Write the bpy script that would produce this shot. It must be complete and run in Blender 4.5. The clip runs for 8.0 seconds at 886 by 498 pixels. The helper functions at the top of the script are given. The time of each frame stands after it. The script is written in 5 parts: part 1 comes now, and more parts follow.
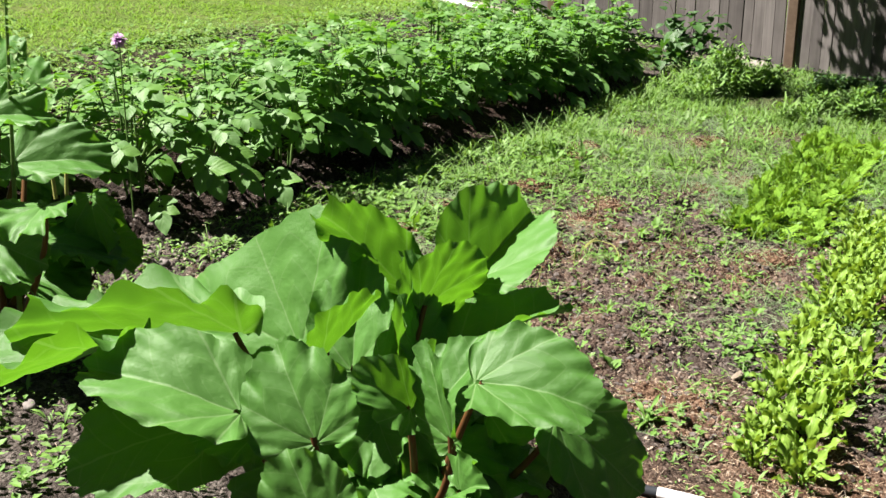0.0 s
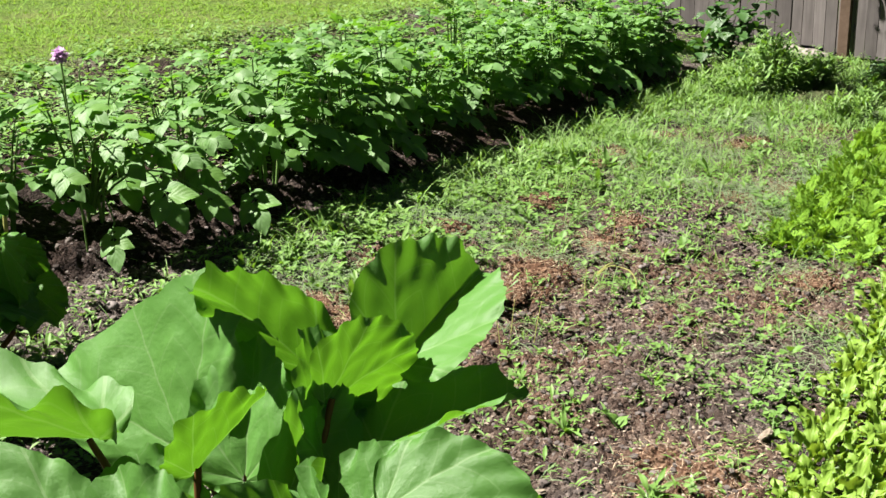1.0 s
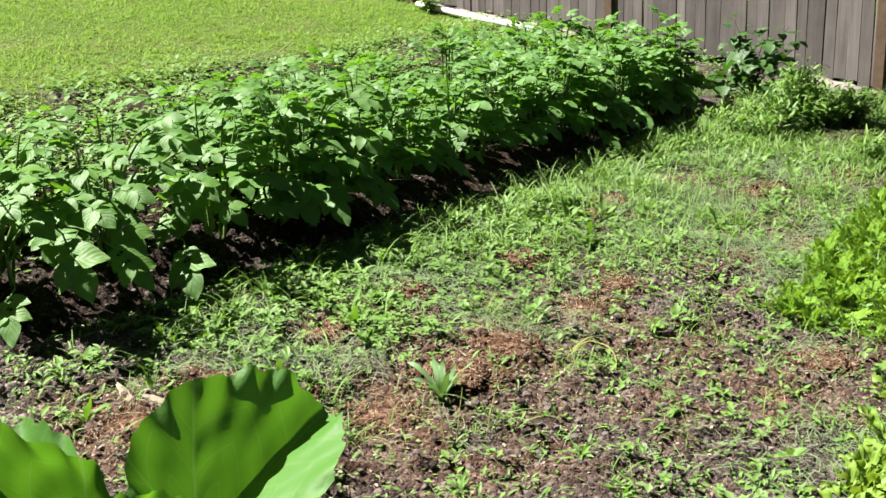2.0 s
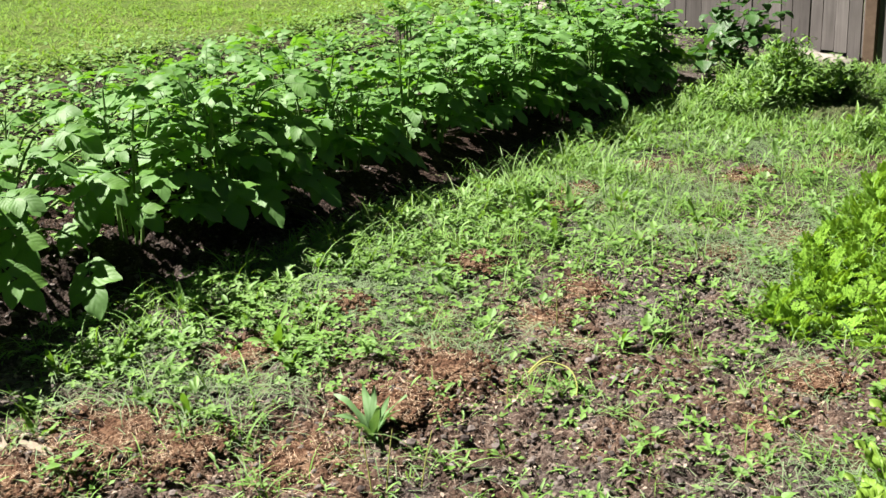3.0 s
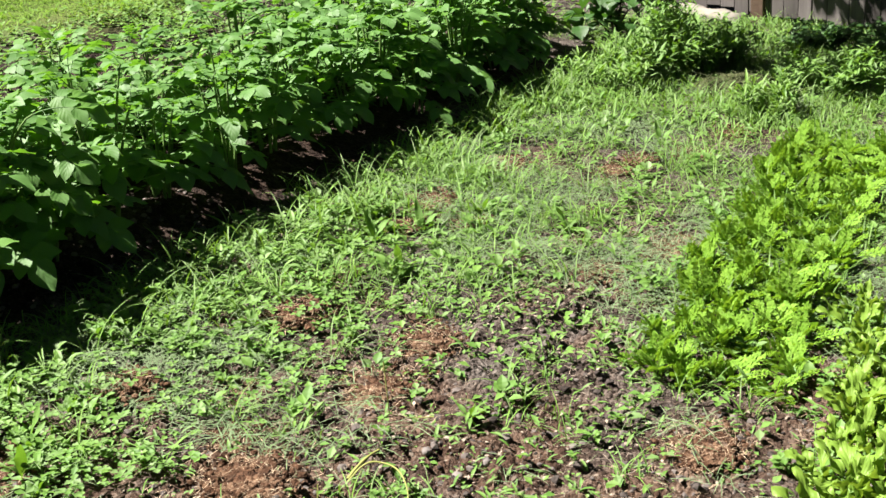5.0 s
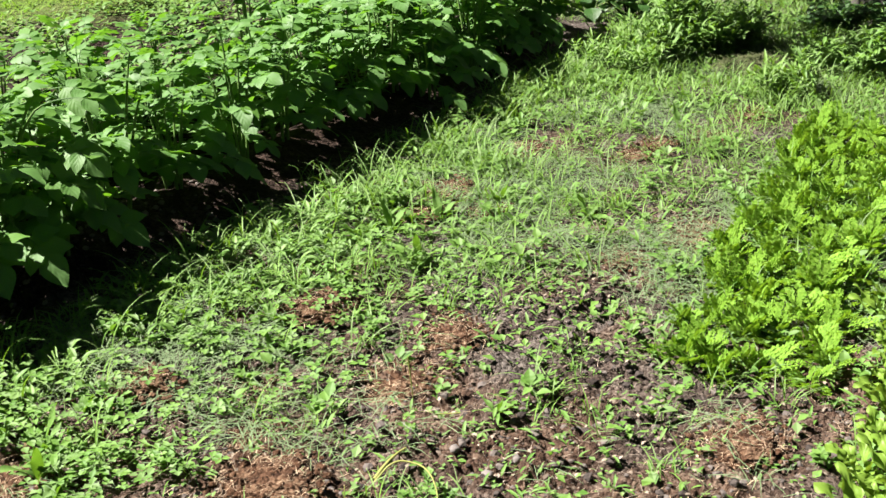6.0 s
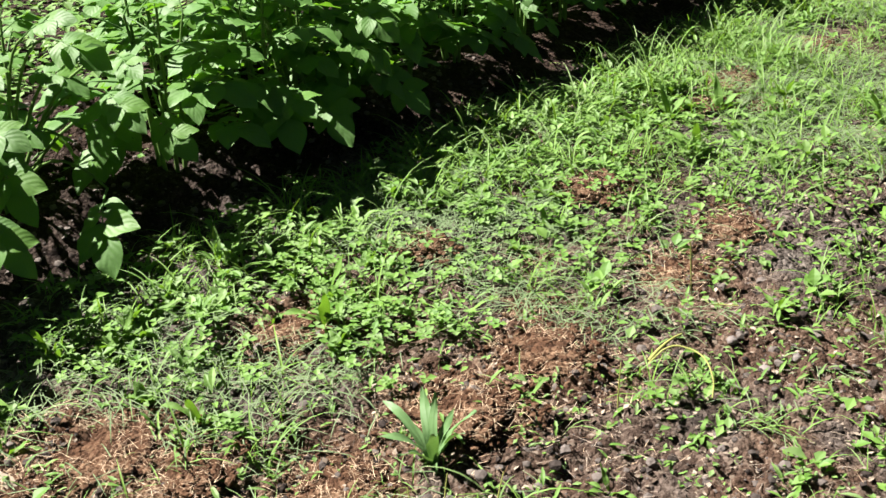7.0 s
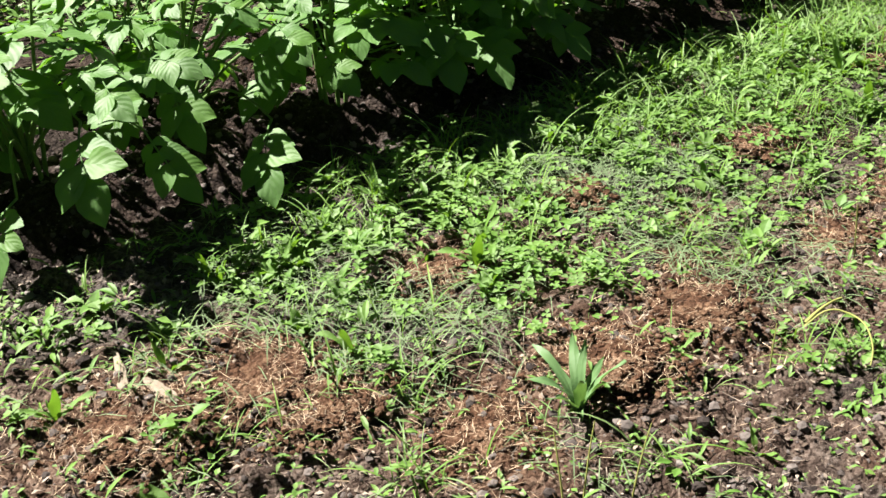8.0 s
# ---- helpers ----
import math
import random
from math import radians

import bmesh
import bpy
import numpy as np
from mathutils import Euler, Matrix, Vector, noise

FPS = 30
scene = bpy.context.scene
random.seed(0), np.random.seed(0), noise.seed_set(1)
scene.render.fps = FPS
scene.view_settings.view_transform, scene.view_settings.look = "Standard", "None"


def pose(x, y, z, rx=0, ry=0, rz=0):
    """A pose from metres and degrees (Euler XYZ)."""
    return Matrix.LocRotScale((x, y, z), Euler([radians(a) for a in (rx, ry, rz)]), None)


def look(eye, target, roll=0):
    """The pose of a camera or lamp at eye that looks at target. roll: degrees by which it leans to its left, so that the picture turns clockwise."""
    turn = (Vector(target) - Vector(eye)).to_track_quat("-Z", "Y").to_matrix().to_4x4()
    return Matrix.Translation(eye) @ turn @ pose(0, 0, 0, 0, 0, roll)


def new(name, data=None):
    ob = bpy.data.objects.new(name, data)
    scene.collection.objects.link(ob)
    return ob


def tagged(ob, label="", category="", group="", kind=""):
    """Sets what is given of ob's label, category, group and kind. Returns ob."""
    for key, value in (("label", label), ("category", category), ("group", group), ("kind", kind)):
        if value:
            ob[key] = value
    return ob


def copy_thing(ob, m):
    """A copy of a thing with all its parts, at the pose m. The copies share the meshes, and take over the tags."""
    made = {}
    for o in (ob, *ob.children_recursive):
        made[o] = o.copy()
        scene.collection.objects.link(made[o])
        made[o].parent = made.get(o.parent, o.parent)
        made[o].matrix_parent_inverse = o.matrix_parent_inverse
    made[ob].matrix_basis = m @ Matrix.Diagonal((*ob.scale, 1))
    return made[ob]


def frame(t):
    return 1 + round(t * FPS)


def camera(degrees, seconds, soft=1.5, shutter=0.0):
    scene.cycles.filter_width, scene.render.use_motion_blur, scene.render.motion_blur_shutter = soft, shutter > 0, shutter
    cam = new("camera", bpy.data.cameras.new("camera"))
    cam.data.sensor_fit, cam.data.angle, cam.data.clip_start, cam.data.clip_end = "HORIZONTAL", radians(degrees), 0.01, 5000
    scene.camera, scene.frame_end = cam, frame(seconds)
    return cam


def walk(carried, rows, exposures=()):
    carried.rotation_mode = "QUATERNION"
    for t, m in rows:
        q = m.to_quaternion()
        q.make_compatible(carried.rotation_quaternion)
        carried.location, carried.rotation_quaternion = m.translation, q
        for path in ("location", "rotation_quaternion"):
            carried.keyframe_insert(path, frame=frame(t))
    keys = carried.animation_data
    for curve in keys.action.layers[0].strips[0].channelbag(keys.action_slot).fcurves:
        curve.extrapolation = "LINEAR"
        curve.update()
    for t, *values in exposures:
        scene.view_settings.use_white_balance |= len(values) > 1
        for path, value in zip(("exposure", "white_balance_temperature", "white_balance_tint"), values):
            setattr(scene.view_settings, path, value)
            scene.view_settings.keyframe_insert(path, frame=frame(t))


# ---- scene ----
cam = camera(41.6, 8.0)
EXPOSURE, KELVIN, TINT = 2.22, 6500, 15
METRES, EYE, TILT, LEAN, TURN = 3.0, 1.65, -19.0, 0.0, 0.0
ROWS = [
    (0.0, 0.0, 0.0, 0.0, 0.0, 0.0, -0.0),
    (0.5, 0.052, 0.092, 0.0187, 2.28, -2.5, 0.5),
    (1.0, 0.0872, 0.1883, 0.048, 3.06, -0.41, 1.04),
    (1.5, 0.1272, 0.2814, 0.0711, 4.4, -0.37, 1.78),
    (1.7, 0.1504, 0.3217, 0.0833, 5.27, 0.95, 0.51),
    (2.8, 0.2111, 0.5273, 0.1264, 4.55, -0.39, 0.82),
    (3.0, 0.2157, 0.5519, 0.1348, 4.66, -0.58, 1.28),
    (3.5, 0.2421, 0.625, 0.1565, 6.1, -1.36, 1.82),
    (4.0, 0.2706, 0.6852, 0.171, 6.44, -1.51, 1.8),
    (4.5, 0.3004, 0.7446, 0.1956, 3.84, -2.43, 3.1),
    (4.7, 0.3035, 0.773, 0.2075, 1.5, -2.71, 3.69),
    (5.8, 0.2883, 0.8316, 0.2191, -0.25, -3.83, 6.04),
    (6.0, 0.2852, 0.8339, 0.2215, 0.59, -3.81, 5.8),
    (6.5, 0.2673, 0.8346, 0.216, 5.19, -5.02, 4.18),
    (7.0, 0.2414, 0.8361, 0.2065, 12.33, -8.03, 2.04),
    (7.5, 0.2256, 0.8315, 0.2038, 18.47, -10.42, 0.69),
    (8.0, 0.2306, 0.8316, 0.2067, 19.62, -10.68, -0.18),
]
walk(cam, [(t, pose(0, 0, EYE, TILT, LEAN, TURN) @ pose(METRES * x, METRES * y, METRES * z, 90 + pitch, roll, yaw)) for t, x, y, z, yaw, pitch, roll in ROWS],
     exposures=[(0.0, EXPOSURE, KELVIN, TINT), (8.0, EXPOSURE, KELVIN, TINT)])

# ---- sky and sun ----
SUN_EL, SUN_SIDE, SUN_BACK = 57.0, -1.0, 0.06
world = bpy.data.worlds.new("sky")
scene.world = world
world.use_nodes = True
wn = world.node_tree.nodes
sky = wn.new("ShaderNodeTexSky")
sky.sky_type, sky.sun_disc = "NISHITA", False
sky.sun_elevation, sky.sun_rotation = radians(SUN_EL), math.atan2(SUN_SIDE, SUN_BACK)
wn["Background"].inputs["Strength"].default_value = 0.0048
world.node_tree.links.new(sky.outputs[0], wn["Background"].inputs["Color"])
sun_data = bpy.data.lights.new("sun", "SUN")
sun_data.energy, sun_data.angle, sun_data.color = 4.6, radians(0.5), (1.0, 0.955, 0.88)
sun = new("sun", sun_data)
to_sun = Vector((SUN_SIDE, SUN_BACK, 0)).normalized() * math.cos(radians(SUN_EL)) + Vector((0, 0, math.sin(radians(SUN_EL))))
sun.matrix_world = look(to_sun * 40, (0, 0, 0))


# ---- materials ----
def node_mat(name):
    m = bpy.data.materials.new(name)
    m.use_nodes = True
    nt = m.node_tree
    return m, nt, nt.nodes["Principled BSDF"], nt.nodes["Material Output"]


def link(nt, a, b):
    nt.links.new(a, b)


def ramp(nt, fac, stops):
    r = nt.nodes.new("ShaderNodeValToRGB")
    el = r.color_ramp.elements
    while len(el) < len(stops):
        el.new(0.5)
    for e, (p, c) in zip(el, stops):
        e.position, e.color = p, (*c, 1)
    link(nt, fac, r.inputs[0])
    return r.outputs[0]


def noise_tex(nt, scale, detail=4, rough=0.6, vec=None):
    n = nt.nodes.new("ShaderNodeTexNoise")
    n.inputs["Scale"].default_value, n.inputs["Detail"].default_value, n.inputs["Roughness"].default_value = scale, detail, rough
    if vec is not None:
        link(nt, vec, n.inputs["Vector"])
    return n.outputs[0]


def mixc(nt, fac, a, b, blend="MIX"):
    m = nt.nodes.new("ShaderNodeMix")
    m.data_type, m.blend_type = "RGBA", blend
    for val, i in ((fac, 0), (a, 6), (b, 7)):
        if isinstance(val, (int, float)):
            m.inputs[i].default_value = val
        elif isinstance(val, tuple):
            m.inputs[i].default_value = (*val, 1)
        else:
            link(nt, val, m.inputs[i])
    return m.outputs[2]


def fmath(nt, op, a, b=0.0):
    m = nt.nodes.new("ShaderNodeMath")
    m.operation = op
    for val, i in ((a, 0), (b, 1)):
        if isinstance(val, (int, float)):
            m.inputs[i].default_value = val
        else:
            link(nt, val, m.inputs[i])
    return m.outputs[0]


def bump(nt, bsdf, height, strength, dist):
    b = nt.nodes.new("ShaderNodeBump")
    b.inputs["Strength"].default_value, b.inputs["Distance"].default_value = strength, dist
    link(nt, height, b.inputs["Height"])
    link(nt, b.outputs[0], bsdf.inputs["Normal"])
    return b.outputs[0]


def leaf_material(name, low, high, through_col, share=0.35, rough=0.45, vein=(0.25, 0.36, 0.12), vein_amount=0.0, ribs=5.0, island=True, pucker=0.3, gloss=0.5, odd=None, fine=1.0, fan=0.0):
    """A leaf: colour varied leaf by leaf and in blotches, side veins from the leaf's own u and v, light passing through it."""
    m, nt, p, out = node_mat(name)
    if island:
        rnd = nt.nodes.new("ShaderNodeNewGeometry").outputs["Random Per Island"]
    else:
        rnd = nt.nodes.new("ShaderNodeObjectInfo").outputs["Random"]
    where = nt.nodes.new("ShaderNodeNewGeometry").outputs["Position"]
    blot, patch = noise_tex(nt, 25.0, 3, 0.6, where), noise_tex(nt, 3.0, 2, 0.6, where)
    fac = fmath(nt, "ADD", fmath(nt, "MULTIPLY", rnd, 0.65), fmath(nt, "MULTIPLY", fmath(nt, "SUBTRACT", blot, 0.2), 0.5))
    col = ramp(nt, fac, [(0.1, low), (0.9, high)])
    if odd:
        col = mixc(nt, ramp(nt, fmath(nt, "FRACT", fmath(nt, "MULTIPLY", rnd, 7.31)), [(0.55, (0, 0, 0)), (0.95, (0.8, 0.8, 0.8))]), col, odd)
        col = mixc(nt, fmath(nt, "MULTIPLY", patch, 0.3), col, odd)
    uv = nt.nodes.new("ShaderNodeTexCoord").outputs["UV"]
    sep = nt.nodes.new("ShaderNodeSeparateXYZ")
    link(nt, uv, sep.inputs[0])
    side = fmath(nt, "ABSOLUTE", fmath(nt, "SUBTRACT", sep.outputs[0], 0.5))
    if fan:
        ang = fmath(nt, "ABSOLUTE", fmath(nt, "SUBTRACT", fmath(nt, "FRACT", fmath(nt, "ADD", fmath(nt, "MULTIPLY", fmath(nt, "SUBTRACT", sep.outputs[0], 0.5), fan), 0.5)), 0.5))
        wide = fmath(nt, "MULTIPLY", ang, sep.outputs[1])
        rib = fmath(nt, "LESS_THAN", wide, 0.010)
        twig = fmath(nt, "LESS_THAN", fmath(nt, "ABSOLUTE", fmath(nt, "SUBTRACT", fmath(nt, "FRACT", fmath(nt, "SUBTRACT", fmath(nt, "MULTIPLY", sep.outputs[1], 5.0), fmath(nt, "MULTIPLY", ang, 2.2))), 0.5)), 0.035)
        both = fmath(nt, "MAXIMUM", fmath(nt, "MULTIPLY", twig, 0.45), rib)
        col = mixc(nt, fmath(nt, "MULTIPLY", both, vein_amount), col, vein)
        quilt = fmath(nt, "ADD", fmath(nt, "MULTIPLY", ang, 2.5), fmath(nt, "MULTIPLY", noise_tex(nt, 55.0, 6, 0.75, where), 1.1))
    elif vein_amount:
        wave = fmath(nt, "SUBTRACT", fmath(nt, "MULTIPLY", sep.outputs[1], ribs), fmath(nt, "MULTIPLY", side, ribs * 1.1))
        saw = fmath(nt, "ABSOLUTE", fmath(nt, "SUBTRACT", fmath(nt, "FRACT", fmath(nt, "ADD", wave, 8.3)), 0.5))
        rib = fmath(nt, "LESS_THAN", saw, 0.035)
        mid = fmath(nt, "LESS_THAN", side, 0.016)
        both = fmath(nt, "MAXIMUM", fmath(nt, "MULTIPLY", rib, 0.55), mid)
        col = mixc(nt, fmath(nt, "MULTIPLY", both, vein_amount), col, vein)
        quilt = fmath(nt, "ADD", fmath(nt, "MULTIPLY", saw, 2.0), fmath(nt, "MULTIPLY", noise_tex(nt, 60.0, 3, 0.6, where), 0.8 * fine))
    else:
        quilt = fmath(nt, "ADD", fmath(nt, "MULTIPLY", side, 2.0), noise_tex(nt, 80.0, 2))
    link(nt, col, p.inputs["Base Color"])
    p.inputs["Roughness"].default_value = rough
    p.inputs["Specular IOR Level"].default_value = gloss
    bump(nt, p, quilt, pucker, 0.008)
    tr = nt.nodes.new("ShaderNodeBsdfTranslucent")
    link(nt, mixc(nt, 0.35, through_col, col), tr.inputs["Color"])
    mx = nt.nodes.new("ShaderNodeMixShader")
    mx.inputs[0].default_value = share
    link(nt, p.outputs[0], mx.inputs[1])
    link(nt, tr.outputs[0], mx.inputs[2])
    link(nt, mx.outputs[0], out.inputs["Surface"])
    return m


def grain_material(name, low, high, scale=30.0, rough=0.85, relief=0.5, dist=0.01, island=False):
    m, nt, p, out = node_mat(name)
    vec = nt.nodes.new("ShaderNodeTexCoord").outputs["Object"]
    a, b = noise_tex(nt, scale, 6, 0.7, vec), noise_tex(nt, scale * 0.15, 3, 0.6, vec)
    fac = fmath(nt, "ADD", fmath(nt, "MULTIPLY", a, 0.6), fmath(nt, "MULTIPLY", b, 0.4))
    if island:
        fac = fmath(nt, "ADD", fmath(nt, "MULTIPLY", fac, 0.4), fmath(nt, "MULTIPLY", nt.nodes.new("ShaderNodeNewGeometry").outputs["Random Per Island"], 0.6))
    link(nt, ramp(nt, fac, [(0.25, low), (0.75, high)]), p.inputs["Base Color"])
    p.inputs["Roughness"].default_value = rough
    p.inputs["Specular IOR Level"].default_value = 0.15
    bump(nt, p, a, relief, dist)
    return m


def soil_material(name="garden_soil", manure=False):
    """Garden soil: dark crumbs, rusty rotted manure where 'rust' says so, green-brown under the turf where 'turf' says so."""
    m, nt, p, out = node_mat(name)
    vec = nt.nodes.new("ShaderNodeTexCoord").outputs["Object"]
    fine, mid, broad = noise_tex(nt, 140, 6, 0.7, vec), noise_tex(nt, 28, 5, 0.7, vec), noise_tex(nt, 5.0, 4, 0.6, vec)
    crumb = nt.nodes.new("ShaderNodeTexVoronoi")
    crumb.inputs["Scale"].default_value = 75
    crumb.inputs["Randomness"].default_value = 1.0
    warp = nt.nodes.new("ShaderNodeVectorMath")
    warp.operation = "MULTIPLY_ADD"
    warp.inputs[1].default_value = (0.02, 0.02, 0.02)
    noisy = nt.nodes.new("ShaderNodeTexNoise")
    noisy.inputs["Scale"].default_value = 45
    link(nt, vec, noisy.inputs["Vector"])
    link(nt, noisy.outputs[1], warp.inputs[0])
    link(nt, vec, warp.inputs[2])
    link(nt, warp.outputs[0], crumb.inputs["Vector"])
    cell = nt.nodes.new("ShaderNodeSeparateColor")
    link(nt, crumb.outputs["Color"], cell.inputs[0])
    tone = fmath(nt, "ADD", fmath(nt, "ADD", fmath(nt, "MULTIPLY", fine, 0.35), fmath(nt, "MULTIPLY", cell.outputs[0], 0.13)), fmath(nt, "ADD", fmath(nt, "MULTIPLY", broad, 0.3), fmath(nt, "MULTIPLY", mid, 0.22)))
    dark = ramp(nt, tone, [(0.36, (0.0193, 0.0149, 0.0116)), (0.5, (0.070, 0.0575, 0.049)), (0.64, (0.205, 0.180, 0.158))])
    rust = ramp(nt, tone, [(0.36, (0.0303, 0.0143, 0.0077)), (0.5, (0.11, 0.0578, 0.0319)), (0.64, (0.248, 0.16, 0.099))])
    turf = ramp(nt, tone, [(0.4, (0.060, 0.110, 0.018)), (0.6, (0.115, 0.175, 0.036))])

    def mask(name):
        a = nt.nodes.new("ShaderNodeAttribute")
        a.attribute_name = name
        return a.outputs["Fac"]

    col = rust if manure else mixc(nt, mask("turf"), mixc(nt, mask("rust"), dark, rust), turf)
    if not manure:
        bare_turf = ramp(nt, noise_tex(nt, 1.3, 4, 0.65, vec), [(0.42, (0, 0, 0)), (0.68, (0.6, 0.6, 0.6))])
        col = mixc(nt, fmath(nt, "MULTIPLY", bare_turf, mask("turf")), col, (0.155, 0.17, 0.06))
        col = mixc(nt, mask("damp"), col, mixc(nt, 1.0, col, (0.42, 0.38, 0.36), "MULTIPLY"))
    link(nt, col, p.inputs["Base Color"])
    p.inputs["Roughness"].default_value = 0.95
    p.inputs["Specular IOR Level"].default_value = 0.12
    bump(nt, p, fmath(nt, "ADD", fmath(nt, "ADD", fmath(nt, "MULTIPLY", fine, 0.7), fmath(nt, "MULTIPLY", mid, 1.5)), fmath(nt, "MULTIPLY", fmath(nt, "SUBTRACT", 1.0, crumb.outputs["Distance"]), 0.9)), 1.0, 0.022)
    return m


def board_material():
    """Grey weathered fence board: long grain, dark streaks, a tone of its own for each board."""
    m, nt, p, out = node_mat("weathered_board")
    tc = nt.nodes.new("ShaderNodeTexCoord").outputs["Object"]
    oi = nt.nodes.new("ShaderNodeObjectInfo")
    off = nt.nodes.new("ShaderNodeVectorMath")
    off.operation = "ADD"
    link(nt, tc, off.inputs[0])
    comb = nt.nodes.new("ShaderNodeCombineXYZ")
    link(nt, fmath(nt, "MULTIPLY", oi.outputs["Random"], 37.0), comb.inputs[2])
    link(nt, comb.outputs[0], off.inputs[1])
    mp = nt.nodes.new("ShaderNodeMapping")
    mp.inputs["Scale"].default_value = (40, 40, 1.6)
    link(nt, off.outputs[0], mp.inputs[0])
    grain, stain = noise_tex(nt, 1.0, 6, 0.65, mp.outputs[0]), noise_tex(nt, 3.0, 4, 0.6, off.outputs[0])
    fac = fmath(nt, "ADD", fmath(nt, "ADD", fmath(nt, "MULTIPLY", grain, 0.45), fmath(nt, "MULTIPLY", stain, 0.3)), fmath(nt, "MULTIPLY", oi.outputs["Random"], 0.25))
    link(nt, ramp(nt, fac, [(0.25, (0.030, 0.026, 0.023)), (0.5, (0.086, 0.077, 0.071)), (0.75, (0.165, 0.150, 0.141))]), p.inputs["Base Color"])
    p.inputs["Roughness"].default_value = 0.85
    bump(nt, p, grain, 0.5, 0.004)
    return m


SOIL = soil_material()
BOARD = board_material()
POST = grain_material("brown_post_wood", (0.058, 0.038, 0.025), (0.120, 0.086, 0.060), 18, 0.8)
RHUBARB = leaf_material("rhubarb_leaf", (0.052, 0.150, 0.021), (0.080, 0.208, 0.036), (0.115, 0.31, 0.00145), 0.40, 0.52, (0.16, 0.27, 0.10), 0.55, 5.0, False, 0.32, 0.42, None, 0.3, 9.0)
RHUBARB_STALK = grain_material("rhubarb_stalk", (0.0715, 0.0121, 0.0088), (0.088, 0.066, 0.0193), 6, 0.45, 0.15, 0.003)
POTATO = leaf_material("potato_leaf", (0.060, 0.145, 0.036), (0.112, 0.232, 0.062), (0.15, 0.37, 0.0034), 0.38, 0.56, (0.125, 0.225, 0.095), 0.14, 4.0, True, 0.11, 0.42, (0.082, 0.19, 0.022))
POTATO_STEM = grain_material("potato_stem", (0.065, 0.13, 0.03), (0.12, 0.20, 0.055), 20, 0.6, 0.2, 0.003)
BEET = leaf_material("beet_leaf", (0.105, 0.210, 0.020), (0.195, 0.305, 0.050), (0.246, 0.37, 0.0149), 0.34, 0.45, (0.259, 0.332, 0.0792), 0.3, 3.5, True, 0.2, 0.24)
CARROT = leaf_material("carrot_frond", (0.135, 0.285, 0.026), (0.245, 0.410, 0.055), (0.262, 0.432, 0.0114), 0.38, 0.55, gloss=0.18)
WEED = leaf_material("weed_leaf", (0.056, 0.152, 0.014), (0.142, 0.268, 0.043), (0.157, 0.327, 0.0066), 0.32, 0.58, gloss=0.42, odd=(0.135, 0.215, 0.075))
GRASS = leaf_material("grass_blade", (0.060, 0.165, 0.0115), (0.155, 0.288, 0.034), (0.167, 0.327, 0.0066), 0.32, 0.58, gloss=0.45, odd=(0.150, 0.225, 0.085))
LAWN = leaf_material("lawn_blade", (0.075, 0.180, 0.014), (0.165, 0.290, 0.034), (0.18, 0.33, 0.012), 0.36, 0.6, gloss=0.15, odd=(0.165, 0.255, 0.042))
PLANTAIN = leaf_material("plantain_leaf", (0.078, 0.160, 0.055), (0.13, 0.23, 0.09), (0.12, 0.25, 0.02), 0.25, 0.5, (0.12, 0.2, 0.08), 0.3, 1.0, True, 0.2, 0.3)
CUTGRASS = leaf_material("cut_grass", (0.085, 0.135, 0.058), (0.175, 0.235, 0.125), (0.165, 0.22, 0.055), 0.15, 0.6, gloss=0.18)
DEAD_GRASS = leaf_material("dead_grass", (0.045, 0.058, 0.022), (0.115, 0.125, 0.060), (0.06, 0.08, 0.02), 0.12, 0.7, gloss=0.1)
STRAW = grain_material("straw", (0.10, 0.06, 0.034), (0.44, 0.34, 0.23), 30, 0.7, 0.2, 0.002, True)
MANURE = soil_material("rotted_manure", True)
CLOD = grain_material("soil_clod", (0.026, 0.0205, 0.0175), (0.135, 0.117, 0.104), 60, 0.95, 0.8, 0.01, True)
STONE = grain_material("pale_stone", (0.0935, 0.0825, 0.0743), (0.22, 0.198, 0.182), 25, 0.8)
CONCRETE = grain_material("pale_concrete", (0.121, 0.11, 0.0935), (0.286, 0.264, 0.226), 16, 0.9)
WHITE = grain_material("white_plastic", (0.62, 0.62, 0.62), (0.82, 0.82, 0.82), 3, 0.4, 0.1, 0.001)
BLACK = grain_material("black_plastic", (0.012, 0.014, 0.016), (0.04, 0.045, 0.05), 10, 0.35, 0.1, 0.001)
BARK = grain_material("bark", (0.0275, 0.022, 0.0165), (0.077, 0.0605, 0.0468), 25, 0.9)
BUSH = leaf_material("shrub_leaf", (0.0209, 0.0665, 0.0132), (0.0445, 0.116, 0.022), (0.0679, 0.182, 0.0088), 0.3, 0.45, (0.104, 0.182, 0.044), 0.3, 6.0)
LILAC = leaf_material("lilac_petals", (0.55, 0.36, 0.58), (0.75, 0.56, 0.76), (0.7, 0.45, 0.7), 0.4, 0.6, gloss=0.1)
PALE_WOOD = grain_material("pale_dry_wood", (0.138, 0.11, 0.077), (0.303, 0.259, 0.198), 40, 0.8)
LITTER = grain_material("dry_leaf_litter", (0.066, 0.0495, 0.0358), (0.27, 0.225, 0.175), 30, 0.8, 0.2, 0.002, True)
STALK = grain_material("yellow_stalk", (0.14, 0.17, 0.035), (0.27, 0.27, 0.09), 12, 0.6, 0.1, 0.002)


# ---- mesh helpers ----
rng = np.random.default_rng(11)
TABLE = np.random.default_rng(5).random((256, 256))


